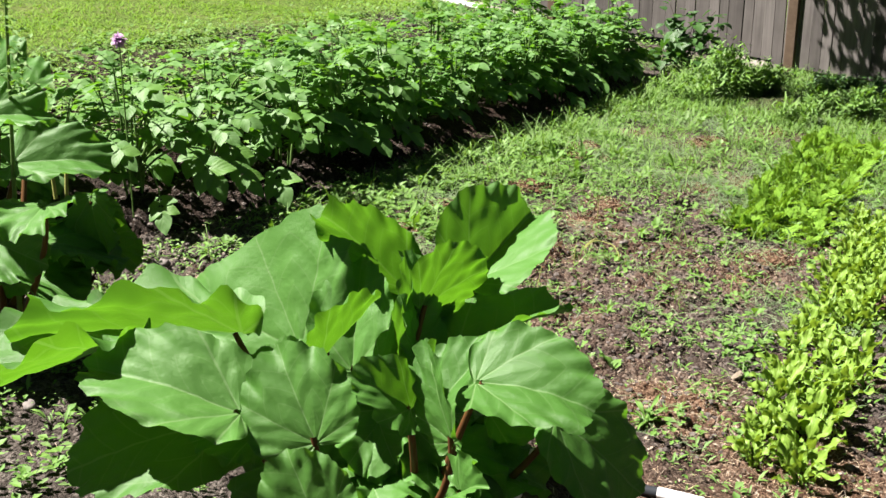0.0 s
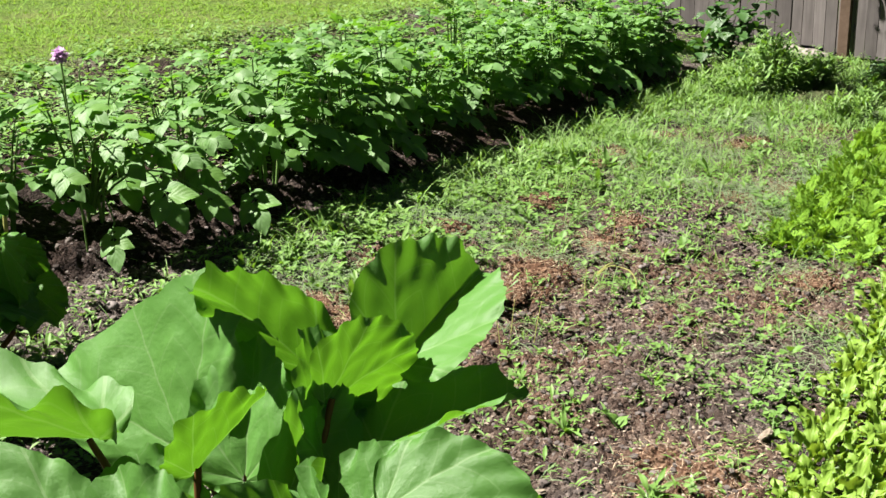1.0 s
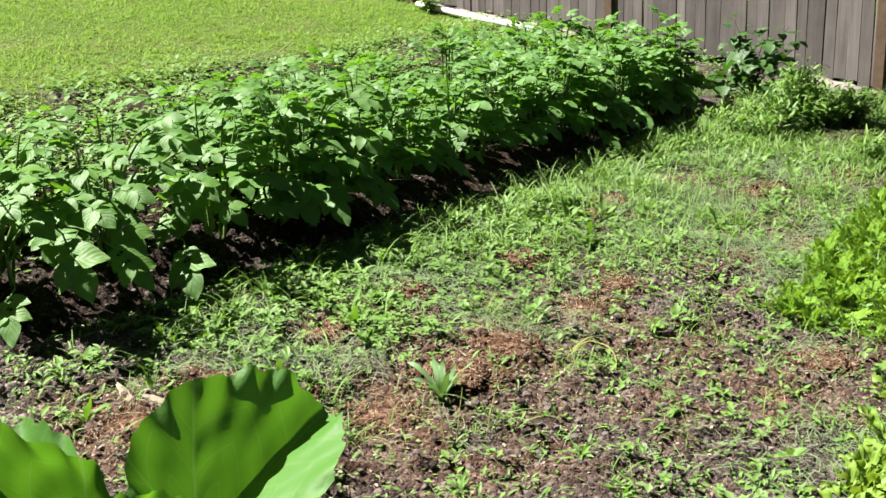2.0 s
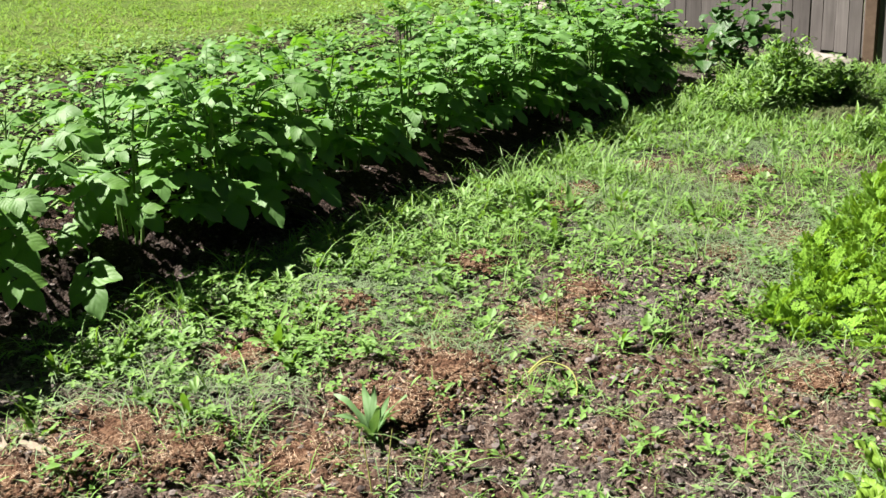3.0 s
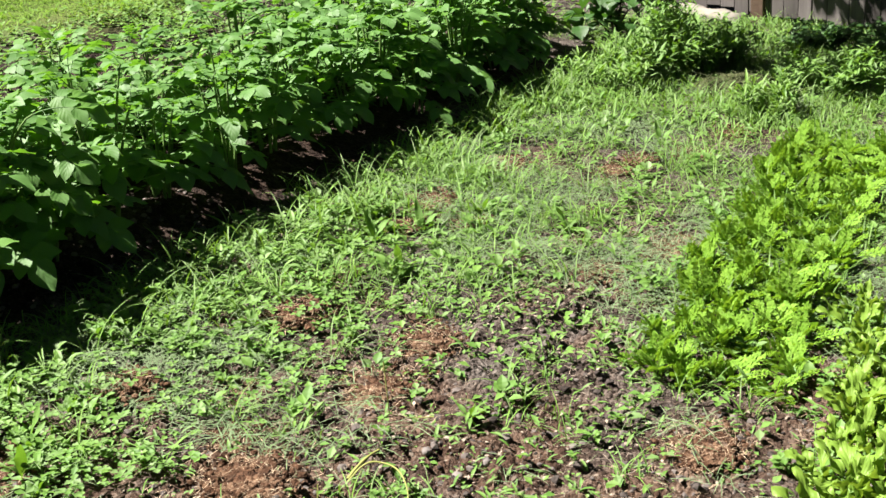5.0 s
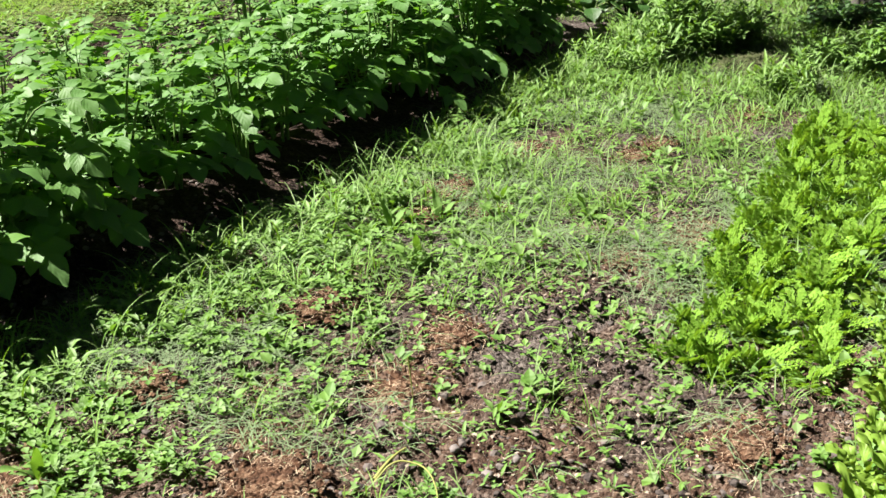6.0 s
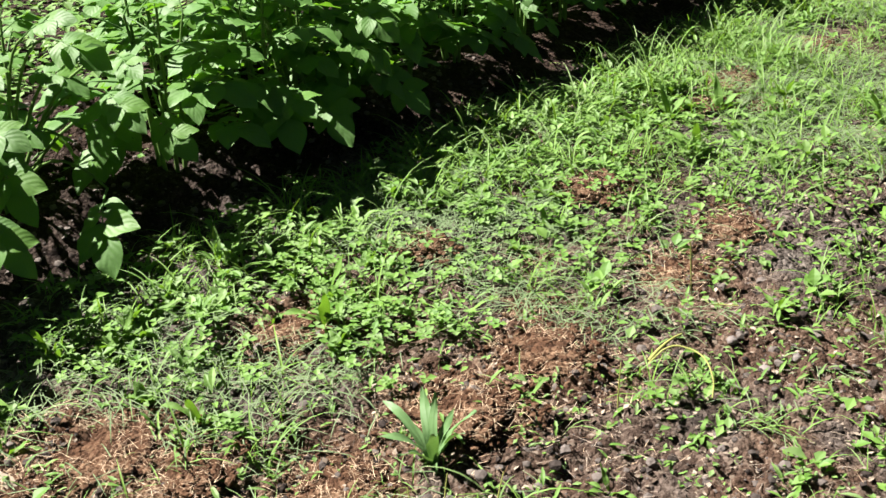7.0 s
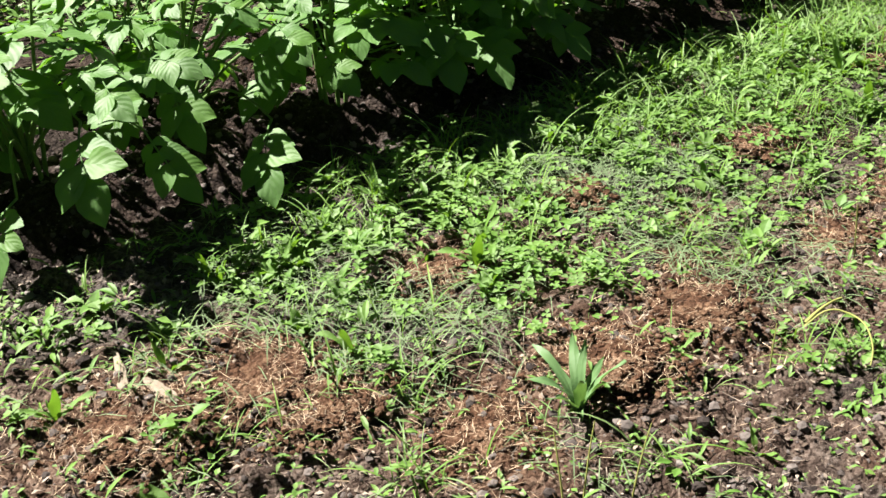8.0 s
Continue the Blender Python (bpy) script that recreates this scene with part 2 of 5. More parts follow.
def vnoise(x, y, scale, shift=0):
    """Smooth value noise in 0..1 on arrays."""
    x, y = np.asarray(x, float) * scale + shift * 7.3, np.asarray(y, float) * scale + shift * 3.1
    xi, yi = np.floor(x).astype(int), np.floor(y).astype(int)
    fx, fy = x - xi, y - yi
    fx, fy = fx * fx * (3 - 2 * fx), fy * fy * (3 - 2 * fy)
    a, b = TABLE[xi % 256, yi % 256], TABLE[(xi + 1) % 256, yi % 256]
    c, d = TABLE[xi % 256, (yi + 1) % 256], TABLE[(xi + 1) % 256, (yi + 1) % 256]
    return (a * (1 - fx) + b * fx) * (1 - fy) + (c * (1 - fx) + d * fx) * fy


def mesh_np(name, V, F, mat, uv=None, smooth=True):
    """A mesh from arrays: vertices, faces of one size, uv for each vertex."""
    V, F = np.asarray(V, np.float32), np.asarray(F, np.int32)
    me = bpy.data.meshes.new(name)
    me.vertices.add(len(V))
    me.vertices.foreach_set("co", V.ravel())
    me.loops.add(F.size)
    me.loops.foreach_set("vertex_index", F.ravel())
    me.polygons.add(len(F))
    me.polygons.foreach_set("loop_start", np.arange(0, F.size, F.shape[1], dtype=np.int32))
    me.polygons.foreach_set("use_smooth", np.full(len(F), smooth))
    if uv is not None:
        layer = me.uv_layers.new(name="leaf")
        layer.data.foreach_set("uv", np.asarray(uv, np.float32)[F.ravel()].ravel())
    me.materials.append(mat)
    me.update(calc_edges=True)
    me.validate()
    return me


class Soup:
    """Gathers quads with uv into one mesh."""

    def __init__(self):
        self.v, self.f, self.u, self.n = [], [], [], 0

    def add(self, V, F, U=None):
        self.v.append(V)
        self.f.append(F + self.n)
        self.u.append(np.zeros((len(V), 2)) + 0.5 if U is None else U)
        self.n += len(V)

    def mesh(self, name, mat, smooth=True):
        return mesh_np(name, np.concatenate(self.v), np.concatenate(self.f), mat, np.concatenate(self.u), smooth)


def grid_faces(nv, nu):
    """Quads of a grid of nv + 1 rows and nu + 1 columns."""
    i = np.arange(nv)[:, None] * (nu + 1) + np.arange(nu)[None, :]
    i = i.ravel()
    return np.stack([i, i + 1, i + nu + 2, i + nu + 1], 1)


def blade(length, width, nv, nu, profile, fold=0.2, arch=0.5, ruffle=0.0, waves=5.0, phase=0.0, tooth=0.0):
    """A leaf blade from the origin along +y with its upper side to +z. profile: width along the leaf in 0..1; arch: how far the tip
    bends down, in radians; fold: how steeply the halves rise from the midrib; ruffle: metres of wave along the margin; tooth: how
    jagged the margin is."""
    v = np.linspace(0, 1, nv + 1) ** 0.9
    u = np.linspace(-1, 1, nu + 1)
    vv, uu = np.meshgrid(v, u, indexing="ij")
    w = profile(vv) * width / 2
    w = w * (1 + tooth * (np.sin(vv * waves * (14 if nv > 20 else 9) + 2 * uu) + 2.2 * (vnoise(vv * 9, np.sign(uu) * 5 + 9, 1.0, phase) - 0.5) + 1.4 * (vnoise(vv * 24, np.sign(uu) * 5 + 9, 1.0, phase + 3) - 0.5)) * np.abs(uu) ** 2)
    x = uu * w
    along = vv * length
    z = fold * np.abs(x) + ruffle * np.abs(uu) ** 2.2 * np.sin(vv * waves * 2 * math.pi / 1.6 + phase + 1.7 * np.sign(uu)) + ruffle * 0.35 * np.sin(vv * waves * 5.1 + phase) * np.abs(uu)
    ang = arch * along / max(length, 1e-6)
    if abs(arch) > 1e-3:
        r = length / arch
        y2, z2 = r * np.sin(ang) + z * np.sin(ang), -r * (1 - np.cos(ang)) + z * np.cos(ang)
    else:
        y2, z2 = along, z
    V = np.stack([x, y2, z2], -1).reshape(-1, 3)
    U = np.stack([(uu + 1) / 2, vv], -1).reshape(-1, 2)
    return V, grid_faces(nv, nu), U


def ovate(v):
    return np.clip(np.sin(math.pi * np.clip(v, 0, 1) ** 0.72) ** 0.85, 0.03, 1)


def lance(v):
    return np.clip(np.sin(math.pi * np.clip(v, 0, 1) ** 0.95) ** 0.8, 0.05, 1)


def spoon(v):
    return np.clip(np.where(v < 0.3, 0.18 + 0.2 * v, np.sin(math.pi * np.clip((v - 0.15) / 0.85, 0, 1) ** 0.9) ** 0.7), 0.05, 1)


def beet_shape(v):
    return np.clip(np.where(v < 0.34, 0.12 + 0.1 * v, np.sin(math.pi * np.clip((v - 0.26) / 0.74, 0, 1) ** 1.15) ** 0.9), 0.05, 1)


def strap(v):
    return np.clip(1 - v ** 2.2, 0.06, 1) * np.clip(0.6 + v * 2, 0, 1)


def axes(fwd, up):
    """3 x 3 turn that takes +y to fwd and +z near up."""
    y = np.asarray(fwd, float)
    y = y / np.linalg.norm(y)
    x = np.cross(y, np.asarray(up, float))
    x = x / max(np.linalg.norm(x), 1e-6)
    return np.stack([x, y, np.cross(x, y)], 1)


def tube(points, r0, r1, sides=6):
    """A tapering tube of quads along points."""
    P = np.asarray(points, float)
    T = np.gradient(P, axis=0)
    T /= np.linalg.norm(T, axis=1)[:, None]
    ref = np.array([0.31, 0.17, 0.93]) if abs(T[0] @ np.array([0.31, 0.17, 0.93])) < 0.9 else np.array([1.0, 0, 0])
    A = np.cross(T, ref)
    A /= np.linalg.norm(A, axis=1)[:, None]
    B = np.cross(T, A)
    th = np.linspace(0, 2 * math.pi, sides, endpoint=False)
    R = np.linspace(r0, r1, len(P))[:, None, None]
    V = P[:, None] + R * (A[:, None] * np.cos(th)[None, :, None] + B[:, None] * np.sin(th)[None, :, None])
    i, j = np.meshgrid(np.arange(len(P) - 1), np.arange(sides), indexing="ij")
    i, j = i.ravel(), j.ravel()
    k = (j + 1) % sides
    F = np.stack([i * sides + j, i * sides + k, (i + 1) * sides + k, (i + 1) * sides + j], 1)
    return V.reshape(-1, 3), F


def bend(a, b, sag, n=7):
    """Points from a to b, bowed upwards in the middle by sag."""
    t = np.linspace(0, 1, n)[:, None]
    P = np.asarray(a) * (1 - t) + np.asarray(b) * t
    P[:, 2] += sag * 4 * (t * (1 - t))[:, 0]
    return P


def scatter(soup, tpl, pos, yaw, tilt, size):
    """Adds copies of a template (V, F, U): turned by yaw, leaned by tilt, scaled."""
    V, F, U = tpl
    n, k = len(pos), len(V)
    c, s, ct, st = np.cos(yaw), np.sin(yaw), np.cos(tilt), np.sin(tilt)
    y1 = V[None, :, 1] * ct[:, None] - V[None, :, 2] * st[:, None]
    z1 = V[None, :, 1] * st[:, None] + V[None, :, 2] * ct[:, None]
    x1 = np.broadcast_to(V[None, :, 0], y1.shape)
    W = np.stack([x1 * c[:, None] - y1 * s[:, None], x1 * s[:, None] + y1 * c[:, None], z1], -1) * size[:, None, None] + pos[:, None, :]
    FF = (F[None] + (np.arange(n) * k)[:, None, None]).reshape(-1, F.shape[1])
    soup.add(W.reshape(-1, 3), FF, np.tile(U, (n, 1)))


def place(me, name, parent=None, label="", category="", group="", kind=""):
    ob = new(name, me)
    if parent is not None:
        ob.parent = parent
    return tagged(ob, label, category, group, kind)


def base_at(name, x, y):
    ob = new(name)
    ob.empty_display_size = 0.1
    ob.location = (x, y, float(ground_z(x, y)))
    return ob


# ---- the ground ----
ROW_A, ROW_D, ROW_N = np.array([-0.76, 4.93]), np.array([0.508, 0.861]), np.array([-0.861, 0.508])
# bare places: x, y, radius, how rusty
BARE = [(1.16, 5.65, 0.26, 0.1), (0.70, 5.18, 0.20, 0.6), (0.40, 4.76, 0.20, 0.9), (0.22, 4.52, 0.18, 0.9), (0.78, 4.93, 0.30, 0.0), (0.98, 4.80, 0.26, 0.1),
        (1.28, 4.69, 0.22, 0.6), (1.48, 4.92, 0.18, 0.6), (-0.22, 4.76, 0.14, 0.7), (0.78, 5.47, 0.10, 0.8), (2.26, 7.28, 0.24, 0.0), (1.31, 5.86, 0.16, 0.3),
        (-0.46, 4.22, 0.20, 0.9), (-0.64, 3.98, 0.24, 0.7), (0.05, 4.25, 0.18, 1.0), (0.91, 4.84, 0.22, 0.1), (0.92, 4.25, 0.34, 0.1)]
BARE += [(0.69, 3.77, 0.30, 0.2), (0.75, 3.35, 0.25, 0.9), (1.05, 2.96, 0.35, 0.8), (0.45, 4.45, 0.24, 0.4), (-1.05, 4.15, 0.24, 0.0), (0.5, 4.15, 0.3, 0.0), (0.35, 3.5, 0.3, 0.3),
         (0.1, 3.9, 0.25, 0.2), (-0.3, 4.0, 0.25, 0.3), (0.5, 2.7, 0.4, 0.5), (1.75, 5.0, 0.2, 0.5), (1.2, 5.2, 0.2, 0.2)]
BARE += [(-0.98, 4.42, 0.24, 0.0), (-1.15, 4.30, 0.22, 0.0), (1.60, 6.44, 0.20, 0.2), (2.36, 8.26, 0.22, 0.2), (1.30, 6.3, 0.12, 0.4),
         (0.31, 5.23, 0.10, 0.6), (0.24, 4.54, 0.16, 1.0), (-0.24, 4.21, 0.12, 0.8), (1.93, 7.26, 0.10, 0.7), (1.62, 7.12, 0.12, 0.6), (2.2, 7.62, 0.12, 0.6), (2.9, 7.6, 0.15, 0.3), (1.05, 6.1, 0.10, 0.3), (0.1, 4.98, 0.10, 0.4)]


def row_st(x, y):
    dx, dy = np.asarray(x, float) - ROW_A[0], np.asarray(y, float) - ROW_A[1]
    return dx * ROW_D[0] + dy * ROW_D[1], dx * ROW_N[0] + dy * ROW_N[1]


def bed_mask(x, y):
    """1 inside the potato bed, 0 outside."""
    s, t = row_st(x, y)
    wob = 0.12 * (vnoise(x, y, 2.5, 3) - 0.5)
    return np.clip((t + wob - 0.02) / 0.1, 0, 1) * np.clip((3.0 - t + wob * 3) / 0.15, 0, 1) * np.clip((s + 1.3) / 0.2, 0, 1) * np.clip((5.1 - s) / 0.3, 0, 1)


def bare_mask(x, y):
    b, rust = np.zeros(np.shape(x)), np.zeros(np.shape(x))
    wob = 0.75 + 0.5 * vnoise(x, y, 9, 1) + 0.35 * (vnoise(x, y, 25, 2) - 0.5)
    for px, py, r, k in BARE:
        m = np.clip(1.5 - np.hypot(np.asarray(x) - px, np.asarray(y) - py) / (r * wob), 0, 1)
        b, rust = np.maximum(b, m), np.maximum(rust, m * k)
    return b, rust


def lawn_mask(x, y):
    s, t = row_st(x, y)
    return np.clip((t - 2.75 + 0.5 * (vnoise(x, y, 1.8, 6) - 0.5)) / 0.25, 0, 1)


def ground_z(x, y):
    x, y = np.asarray(x, float), np.asarray(y, float)
    near = np.clip(1.5 - np.hypot(x - 0.5, y - 5.5) / 6, 0, 1)
    z = 0.019 - 0.108 * 7 * np.tanh(x / 7) + 0.008 * np.clip(y, -10, 20)
    z = z + near * (0.035 * (vnoise(x, y, 2.2, 8) - 0.5) + 0.022 * (vnoise(x, y, 7, 9) - 0.5))
    b, rust = bare_mask(x, y)
    bed = bed_mask(x, y)
    near = near * np.clip((6.4 - y) / 0.5, 0, 1) * np.clip((y - 2.7) / 0.4, 0, 1) * np.clip((x + 1.7) / 0.4, 0, 1) * np.clip((2.3 - x) / 0.4, 0, 1)
    rough = np.maximum(np.maximum(b, bed), 0.45) * near
    z = z + rough * (0.036 * (vnoise(x, y, 13, 10) - 0.5) + 0.034 * (np.abs(vnoise(x, y, 27, 11) - 0.5) * 2 - 0.5) + 0.020 * (vnoise(x, y, 55, 12) - 0.5))
    s, t = row_st(x, y)
    ridge = np.zeros(np.shape(x))
    for off in (0.30, 1.02):
        ridge = np.maximum(ridge, np.exp(-((t - off) / 0.17) ** 2))
    z = z + bed * (0.10 * ridge - 0.03)
    return z


def stretch(a, b, step, far_lo, far_hi):
    """Coordinates: even steps from a to b, growing steps out to far."""
    mid = list(np.arange(a, b, step))
    hi, d = [mid[-1]], step
    while hi[-1] < far_hi:
        d *= 1.2
        hi.append(hi[-1] + d)
    lo, d = [mid[0]], step
    while lo[-1] > far_lo:
        d *= 1.2
        lo.append(lo[-1] - d)
    return np.array(lo[:0:-1] + mid + hi[1:])


gx, gy = stretch(-1.3, 1.9, 0.0103, -400, 400), stretch(3.0, 6.0, 0.0103, -400, 600)
GX, GY = np.meshgrid(gx, gy)
gz = ground_z(GX, GY)
ground_me = mesh_np("ground", np.stack([GX, GY, gz], -1).reshape(-1, 3), grid_faces(len(gy) - 1, len(gx) - 1), SOIL)
r_ = bare_mask(GX, GY)[1]
r_ = np.maximum(r_, 0.35 * bed_mask(GX, GY) * vnoise(GX, GY, 3, 15))
r_ = np.maximum(r_, 0.6 * np.clip((vnoise(GX, GY, 2.3, 16) * 0.6 + vnoise(GX, GY, 9, 17) * 0.4 - 0.42) * 4.0, 0, 1) * np.clip((GX + 0.3) / 0.3, 0, 1) * np.clip((9.0 - GY) / 2, 0, 1) * np.clip((GY - 2.2) / 0.5, 0, 1) * np.clip((3.2 - GX) / 0.5, 0, 1))
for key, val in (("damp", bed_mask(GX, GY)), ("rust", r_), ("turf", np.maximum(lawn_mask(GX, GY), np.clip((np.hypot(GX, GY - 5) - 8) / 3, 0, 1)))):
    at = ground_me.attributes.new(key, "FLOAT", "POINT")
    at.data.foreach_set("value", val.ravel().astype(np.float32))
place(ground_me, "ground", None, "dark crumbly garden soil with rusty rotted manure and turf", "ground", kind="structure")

# ---- the fence ----
FENCE_P, FENCE_D = np.array([3.0, 10.12]), np.array([0.773, -0.634])
FENCE_N = np.array([-0.634, -0.773])
fence = base_at("fence", 3.0, 10.12)
tagged(fence, "tall fence of grey weathered upright boards on brown posts", "fence", kind="structure")
fence_ang = math.atan2(FENCE_D[1], FENCE_D[0])


def box_bm(sx, sy, sz, bev=0.004):
    bm = bmesh.new()
    bmesh.ops.create_cube(bm, size=1.0)
    bmesh.ops.scale(bm, vec=(sx, sy, sz), verts=bm.verts)
    bmesh.ops.translate(bm, vec=(0, 0, sz / 2), verts=bm.verts)
    if bev:
        bmesh.ops.bevel(bm, geom=bm.edges, offset=bev, segments=1, affect="EDGES")
    return bm


def bm_mesh(name, bm, mat, smooth=False):
    me = bpy.data.meshes.new(name)
    bm.to_mesh(me)
    bm.free()
    me.materials.append(mat)
    for p in me.polygons:
        p.use_smooth = smooth
    return me


def along_fence(s, out=0.0):
    p = FENCE_P + FENCE_D * s + FENCE_N * out
    return float(p[0]), float(p[1])


board_meshes = {w: bm_mesh("board", box_bm(w - 0.0025, 0.019, 1.85, 0.003), BOARD) for w in (0.089, 0.10, 0.14)}
post_me = bm_mesh("post", box_bm(0.09, 0.09, 1.9, 0.006), POST)
s = -7.0
while s < 4.6:
    w = random.choice((0.089, 0.10, 0.10, 0.10, 0.14))
    x, y = along_fence(s + w / 2, -0.045 + random.uniform(-0.006, 0.004))
    ob = place(board_meshes[w], "board", fence)
    ob.location = Vector((x, y, float(ground_z(x, y)) + 0.05 + random.uniform(-0.02, 0.02))) - fence.location
    ob.rotation_euler = (0, radians(random.uniform(-0.5, 0.5)), fence_ang + radians(random.uniform(-1.5, 1.5)))
    s += w
for k in (-3, -2, -1, 0, 1):
    x, y = along_fence(k * 2.5, -0.047)
    ob = place(post_me, "post", fence)
    ob.location = Vector((x, y, float(ground_z(x, y)) - 0.03)) - fence.location
    ob.rotation_euler = (0, 0, fence_ang)

# ---- pale kerb stones at the foot of the fence and a white pipe ----
def stone_block(sx, sy, sz, seed):
    bm = box_bm(sx, sy, sz, 0.0)
    bmesh.ops.subdivide_edges(bm, edges=bm.edges, cuts=5, use_grid_fill=True)
    for v in bm.verts:
        v.co += noise.noise_vector(v.co * 9 + Vector((seed, 0, 0))) * 0.022 + noise.noise_vector(v.co * 31 + Vector((seed, 0, 0))) * 0.007
    return bm_mesh("kerb_stone", bm, CONCRETE, True)


for k, (s, ln) in enumerate(((-0.32, 0.5), (-3.05, 0.62), (-3.7, 0.62), (-4.36, 0.62))):
    x, y = along_fence(s, 0.11)
    ob = place(stone_block(ln, 0.16, 0.14, k * 3.1), "kerb_stone", None, "pale rough concrete kerb along the foot of the fence", "kerb", "kerbs under the fence")
    ob.location = (x, y, float(ground_z(x, y)) - 0.085)
    ob.rotation_euler = (0, 0.11, fence_ang)
pa, pb = np.array([-0.75, 12.95]), np.array([0.42, 11.83])
pts = [(*(pa + (pb - pa) * t), 0) for t in np.linspace(0, 1, 9)]
pts = [(x, y, float(ground_z(x, y)) + 0.05) for x, y, _ in pts]
V, F = tube(pts, 0.03, 0.03, 10)
place(mesh_np("white_pipe", V, F, WHITE), "white_pipe", None, "white plastic pipe lying in the grass before the fence", "pipe")


# ---- rhubarb ----
def rhubarb_blade(length, width, arch, fold, ruffle, seed, broad):
    """A heart-shaped blade from its stalk's end along +y: scalloped, ruffled margin, pleats along the veins that fan out from the base."""
    phi, rho = np.linspace(-math.pi, math.pi, 121), np.linspace(0.02, 1, 17) ** 0.8
    c, s_ = np.cos(phi), np.sin(phi)
    x = np.sign(s_) * np.abs(s_) ** (0.62 if broad else 0.85) * (1 + (0.42 if broad else -0.12) * c)
    x = x / np.abs(x).max() * width / 2
    y = length * (0.42 + 0.58 * c)
    q = np.clip((np.abs(phi) / math.pi - 0.80) / 0.20, 0, 1)
    notch = 1 - 0.86 * q * q * (3 - 2 * q)
    edge = 1 + 0.010 * np.sin(15 * phi + seed) + 0.010 * np.sin(27 * phi + 2 * seed) + 0.008 * np.sin(41 * phi + seed) + 0.05 * (vnoise(c * 3 + 9, s_ * 3 + 9, 1.0, seed) - 0.5) + 0.03 * (vnoise(c * 8 + 19, s_ * 8 + 19, 1.0, seed) - 0.5)
    x, y = x * notch * edge, y * notch * edge
    rr, _ = np.meshgrid(rho, phi, indexing="ij")
    X, Y = rr * x[None], rr * y[None]
    ray, out = np.arctan2(X, Y), np.hypot(X, Y)
    pleat = np.abs(np.sin(ray * 4.5)) ** 0.7 - 0.6
    Z = fold * np.abs(X) + (0.0042 if broad else 0.0017) * np.clip(out / 0.16, 0, 1.2) * pleat
    Z = Z + 0.0018 * np.sin(out * 95 - 5 * np.abs(np.sin(ray * 4.5))) * np.clip(out / 0.1 - 0.3, 0, 1)
    wave = 0.9 * np.sin(8 * phi + 1.7 * seed) + 0.6 * np.sin(17 * phi + 0.9 * seed) + 2.8 * (vnoise(c * 4 + 31, s_ * 4 + 31, 1.0, seed) - 0.5)
    Z = Z + max(ruffle, 0.007) * 1.1 * rr ** 6 * wave[None]
    Z = Z + 0.009 * (vnoise(X + 3, Y + 3, 9, seed) - 0.5) + 0.004 * (vnoise(X + 3, Y + 3, 34, seed + 1) - 0.5)
    U = np.stack([0.5 + ray / math.pi * 0.5, np.clip(out / length, 0, 1)], -1)
    ang, r = arch * Y / length, length / arch
    V = np.stack([X, r * np.sin(ang) + Z * np.sin(ang), -r * (1 - np.cos(ang)) + Z * np.cos(ang)], -1)
    return V.reshape(-1, 3), grid_faces(len(rho) - 1, len(phi) - 1), U.reshape(-1, 2)


def rhubarb_leaf(base, tip, normal, width, crown, plant, arch=0.5, fold=0.12, ruffle=0.022, seed=0, broad=False):
    """One leaf blade with its red stalk, in the plant's own coordinates."""
    base, tip = np.array(base), np.array(tip)
    length = np.linalg.norm(tip - base) * (1 + arch * arch / 24)
    V, Fq, U = rhubarb_blade(length, width, arch, fold, ruffle, seed, broad)
    n = np.asarray(normal, float)
    f = tip - base
    A = axes(f, n)
    half = arch / 2
    c, s_ = math.cos(half), math.sin(half)
    R = np.array([[1, 0, 0], [0, c, -s_], [0, s_, c]])
    W = V @ (A @ R).T + base
    o = np.array(plant.location)
    leaf = place(mesh_np("leaf", W - o, Fq, RHUBARB, U), "leaf", plant)
    d = (A @ R)[:, 1]
    mid = base - d * 0.04 - np.array([0, 0, 0.12])
    t = np.linspace(0, 1, 12)[:, None]
    crown = np.array(crown) + 0.05 * np.array([math.sin(seed * 2.1), math.cos(seed * 2.9), 0])
    P = (1 - t) ** 2 * crown + 2 * t * (1 - t) * mid + t ** 2 * (base + d * 0.015)
    V, Fq = tube(P - o, 0.012, 0.006, 8)
    place(mesh_np("stalk", V, Fq, RHUBARB_STALK), "stalk", plant, "red-green leaf stalk")


rhubarb = base_at("rhubarb_plant", -0.12, 2.35)
tagged(rhubarb, "large rhubarb clump with ruffled green leaves on red stalks", "rhubarb", "rhubarb clumps")
CROWN = (-0.12, 2.35, float(ground_z(-0.12, 2.35)))


def lower_leaves(plant, crown, n, seed, reach, height):
    """The shaded lower leaves round the crown."""
    r = np.random.default_rng(seed)
    for k in range(n):
        a = k * 2.4 + r.uniform(-0.3, 0.3)
        ca, sa, h, q = math.cos(a), math.sin(a), height * r.uniform(0.7, 1.15), reach * r.uniform(0.8, 1.1)
        b = (crown[0] + ca * q * 0.5, crown[1] + sa * q * 0.5, crown[2] + h)
        t = (crown[0] + ca * q * 1.25, crown[1] + sa * q * 1.25, crown[2] + h * 0.72)
        rhubarb_leaf(b, t, (-0.2 * ca, -0.2 * sa, 1), r.uniform(0.24, 0.32), crown, plant, 0.7, 0.2, 0.016, seed + k)


def rl(n, b, t, up, w, arch=0.4, fold=0.15, ruffle=0.0, broad=False):
    rhubarb_leaf(b, t, up, w, CROWN, rhubarb, arch, fold, ruffle or 0.003 + 0.016 * w, n, broad)


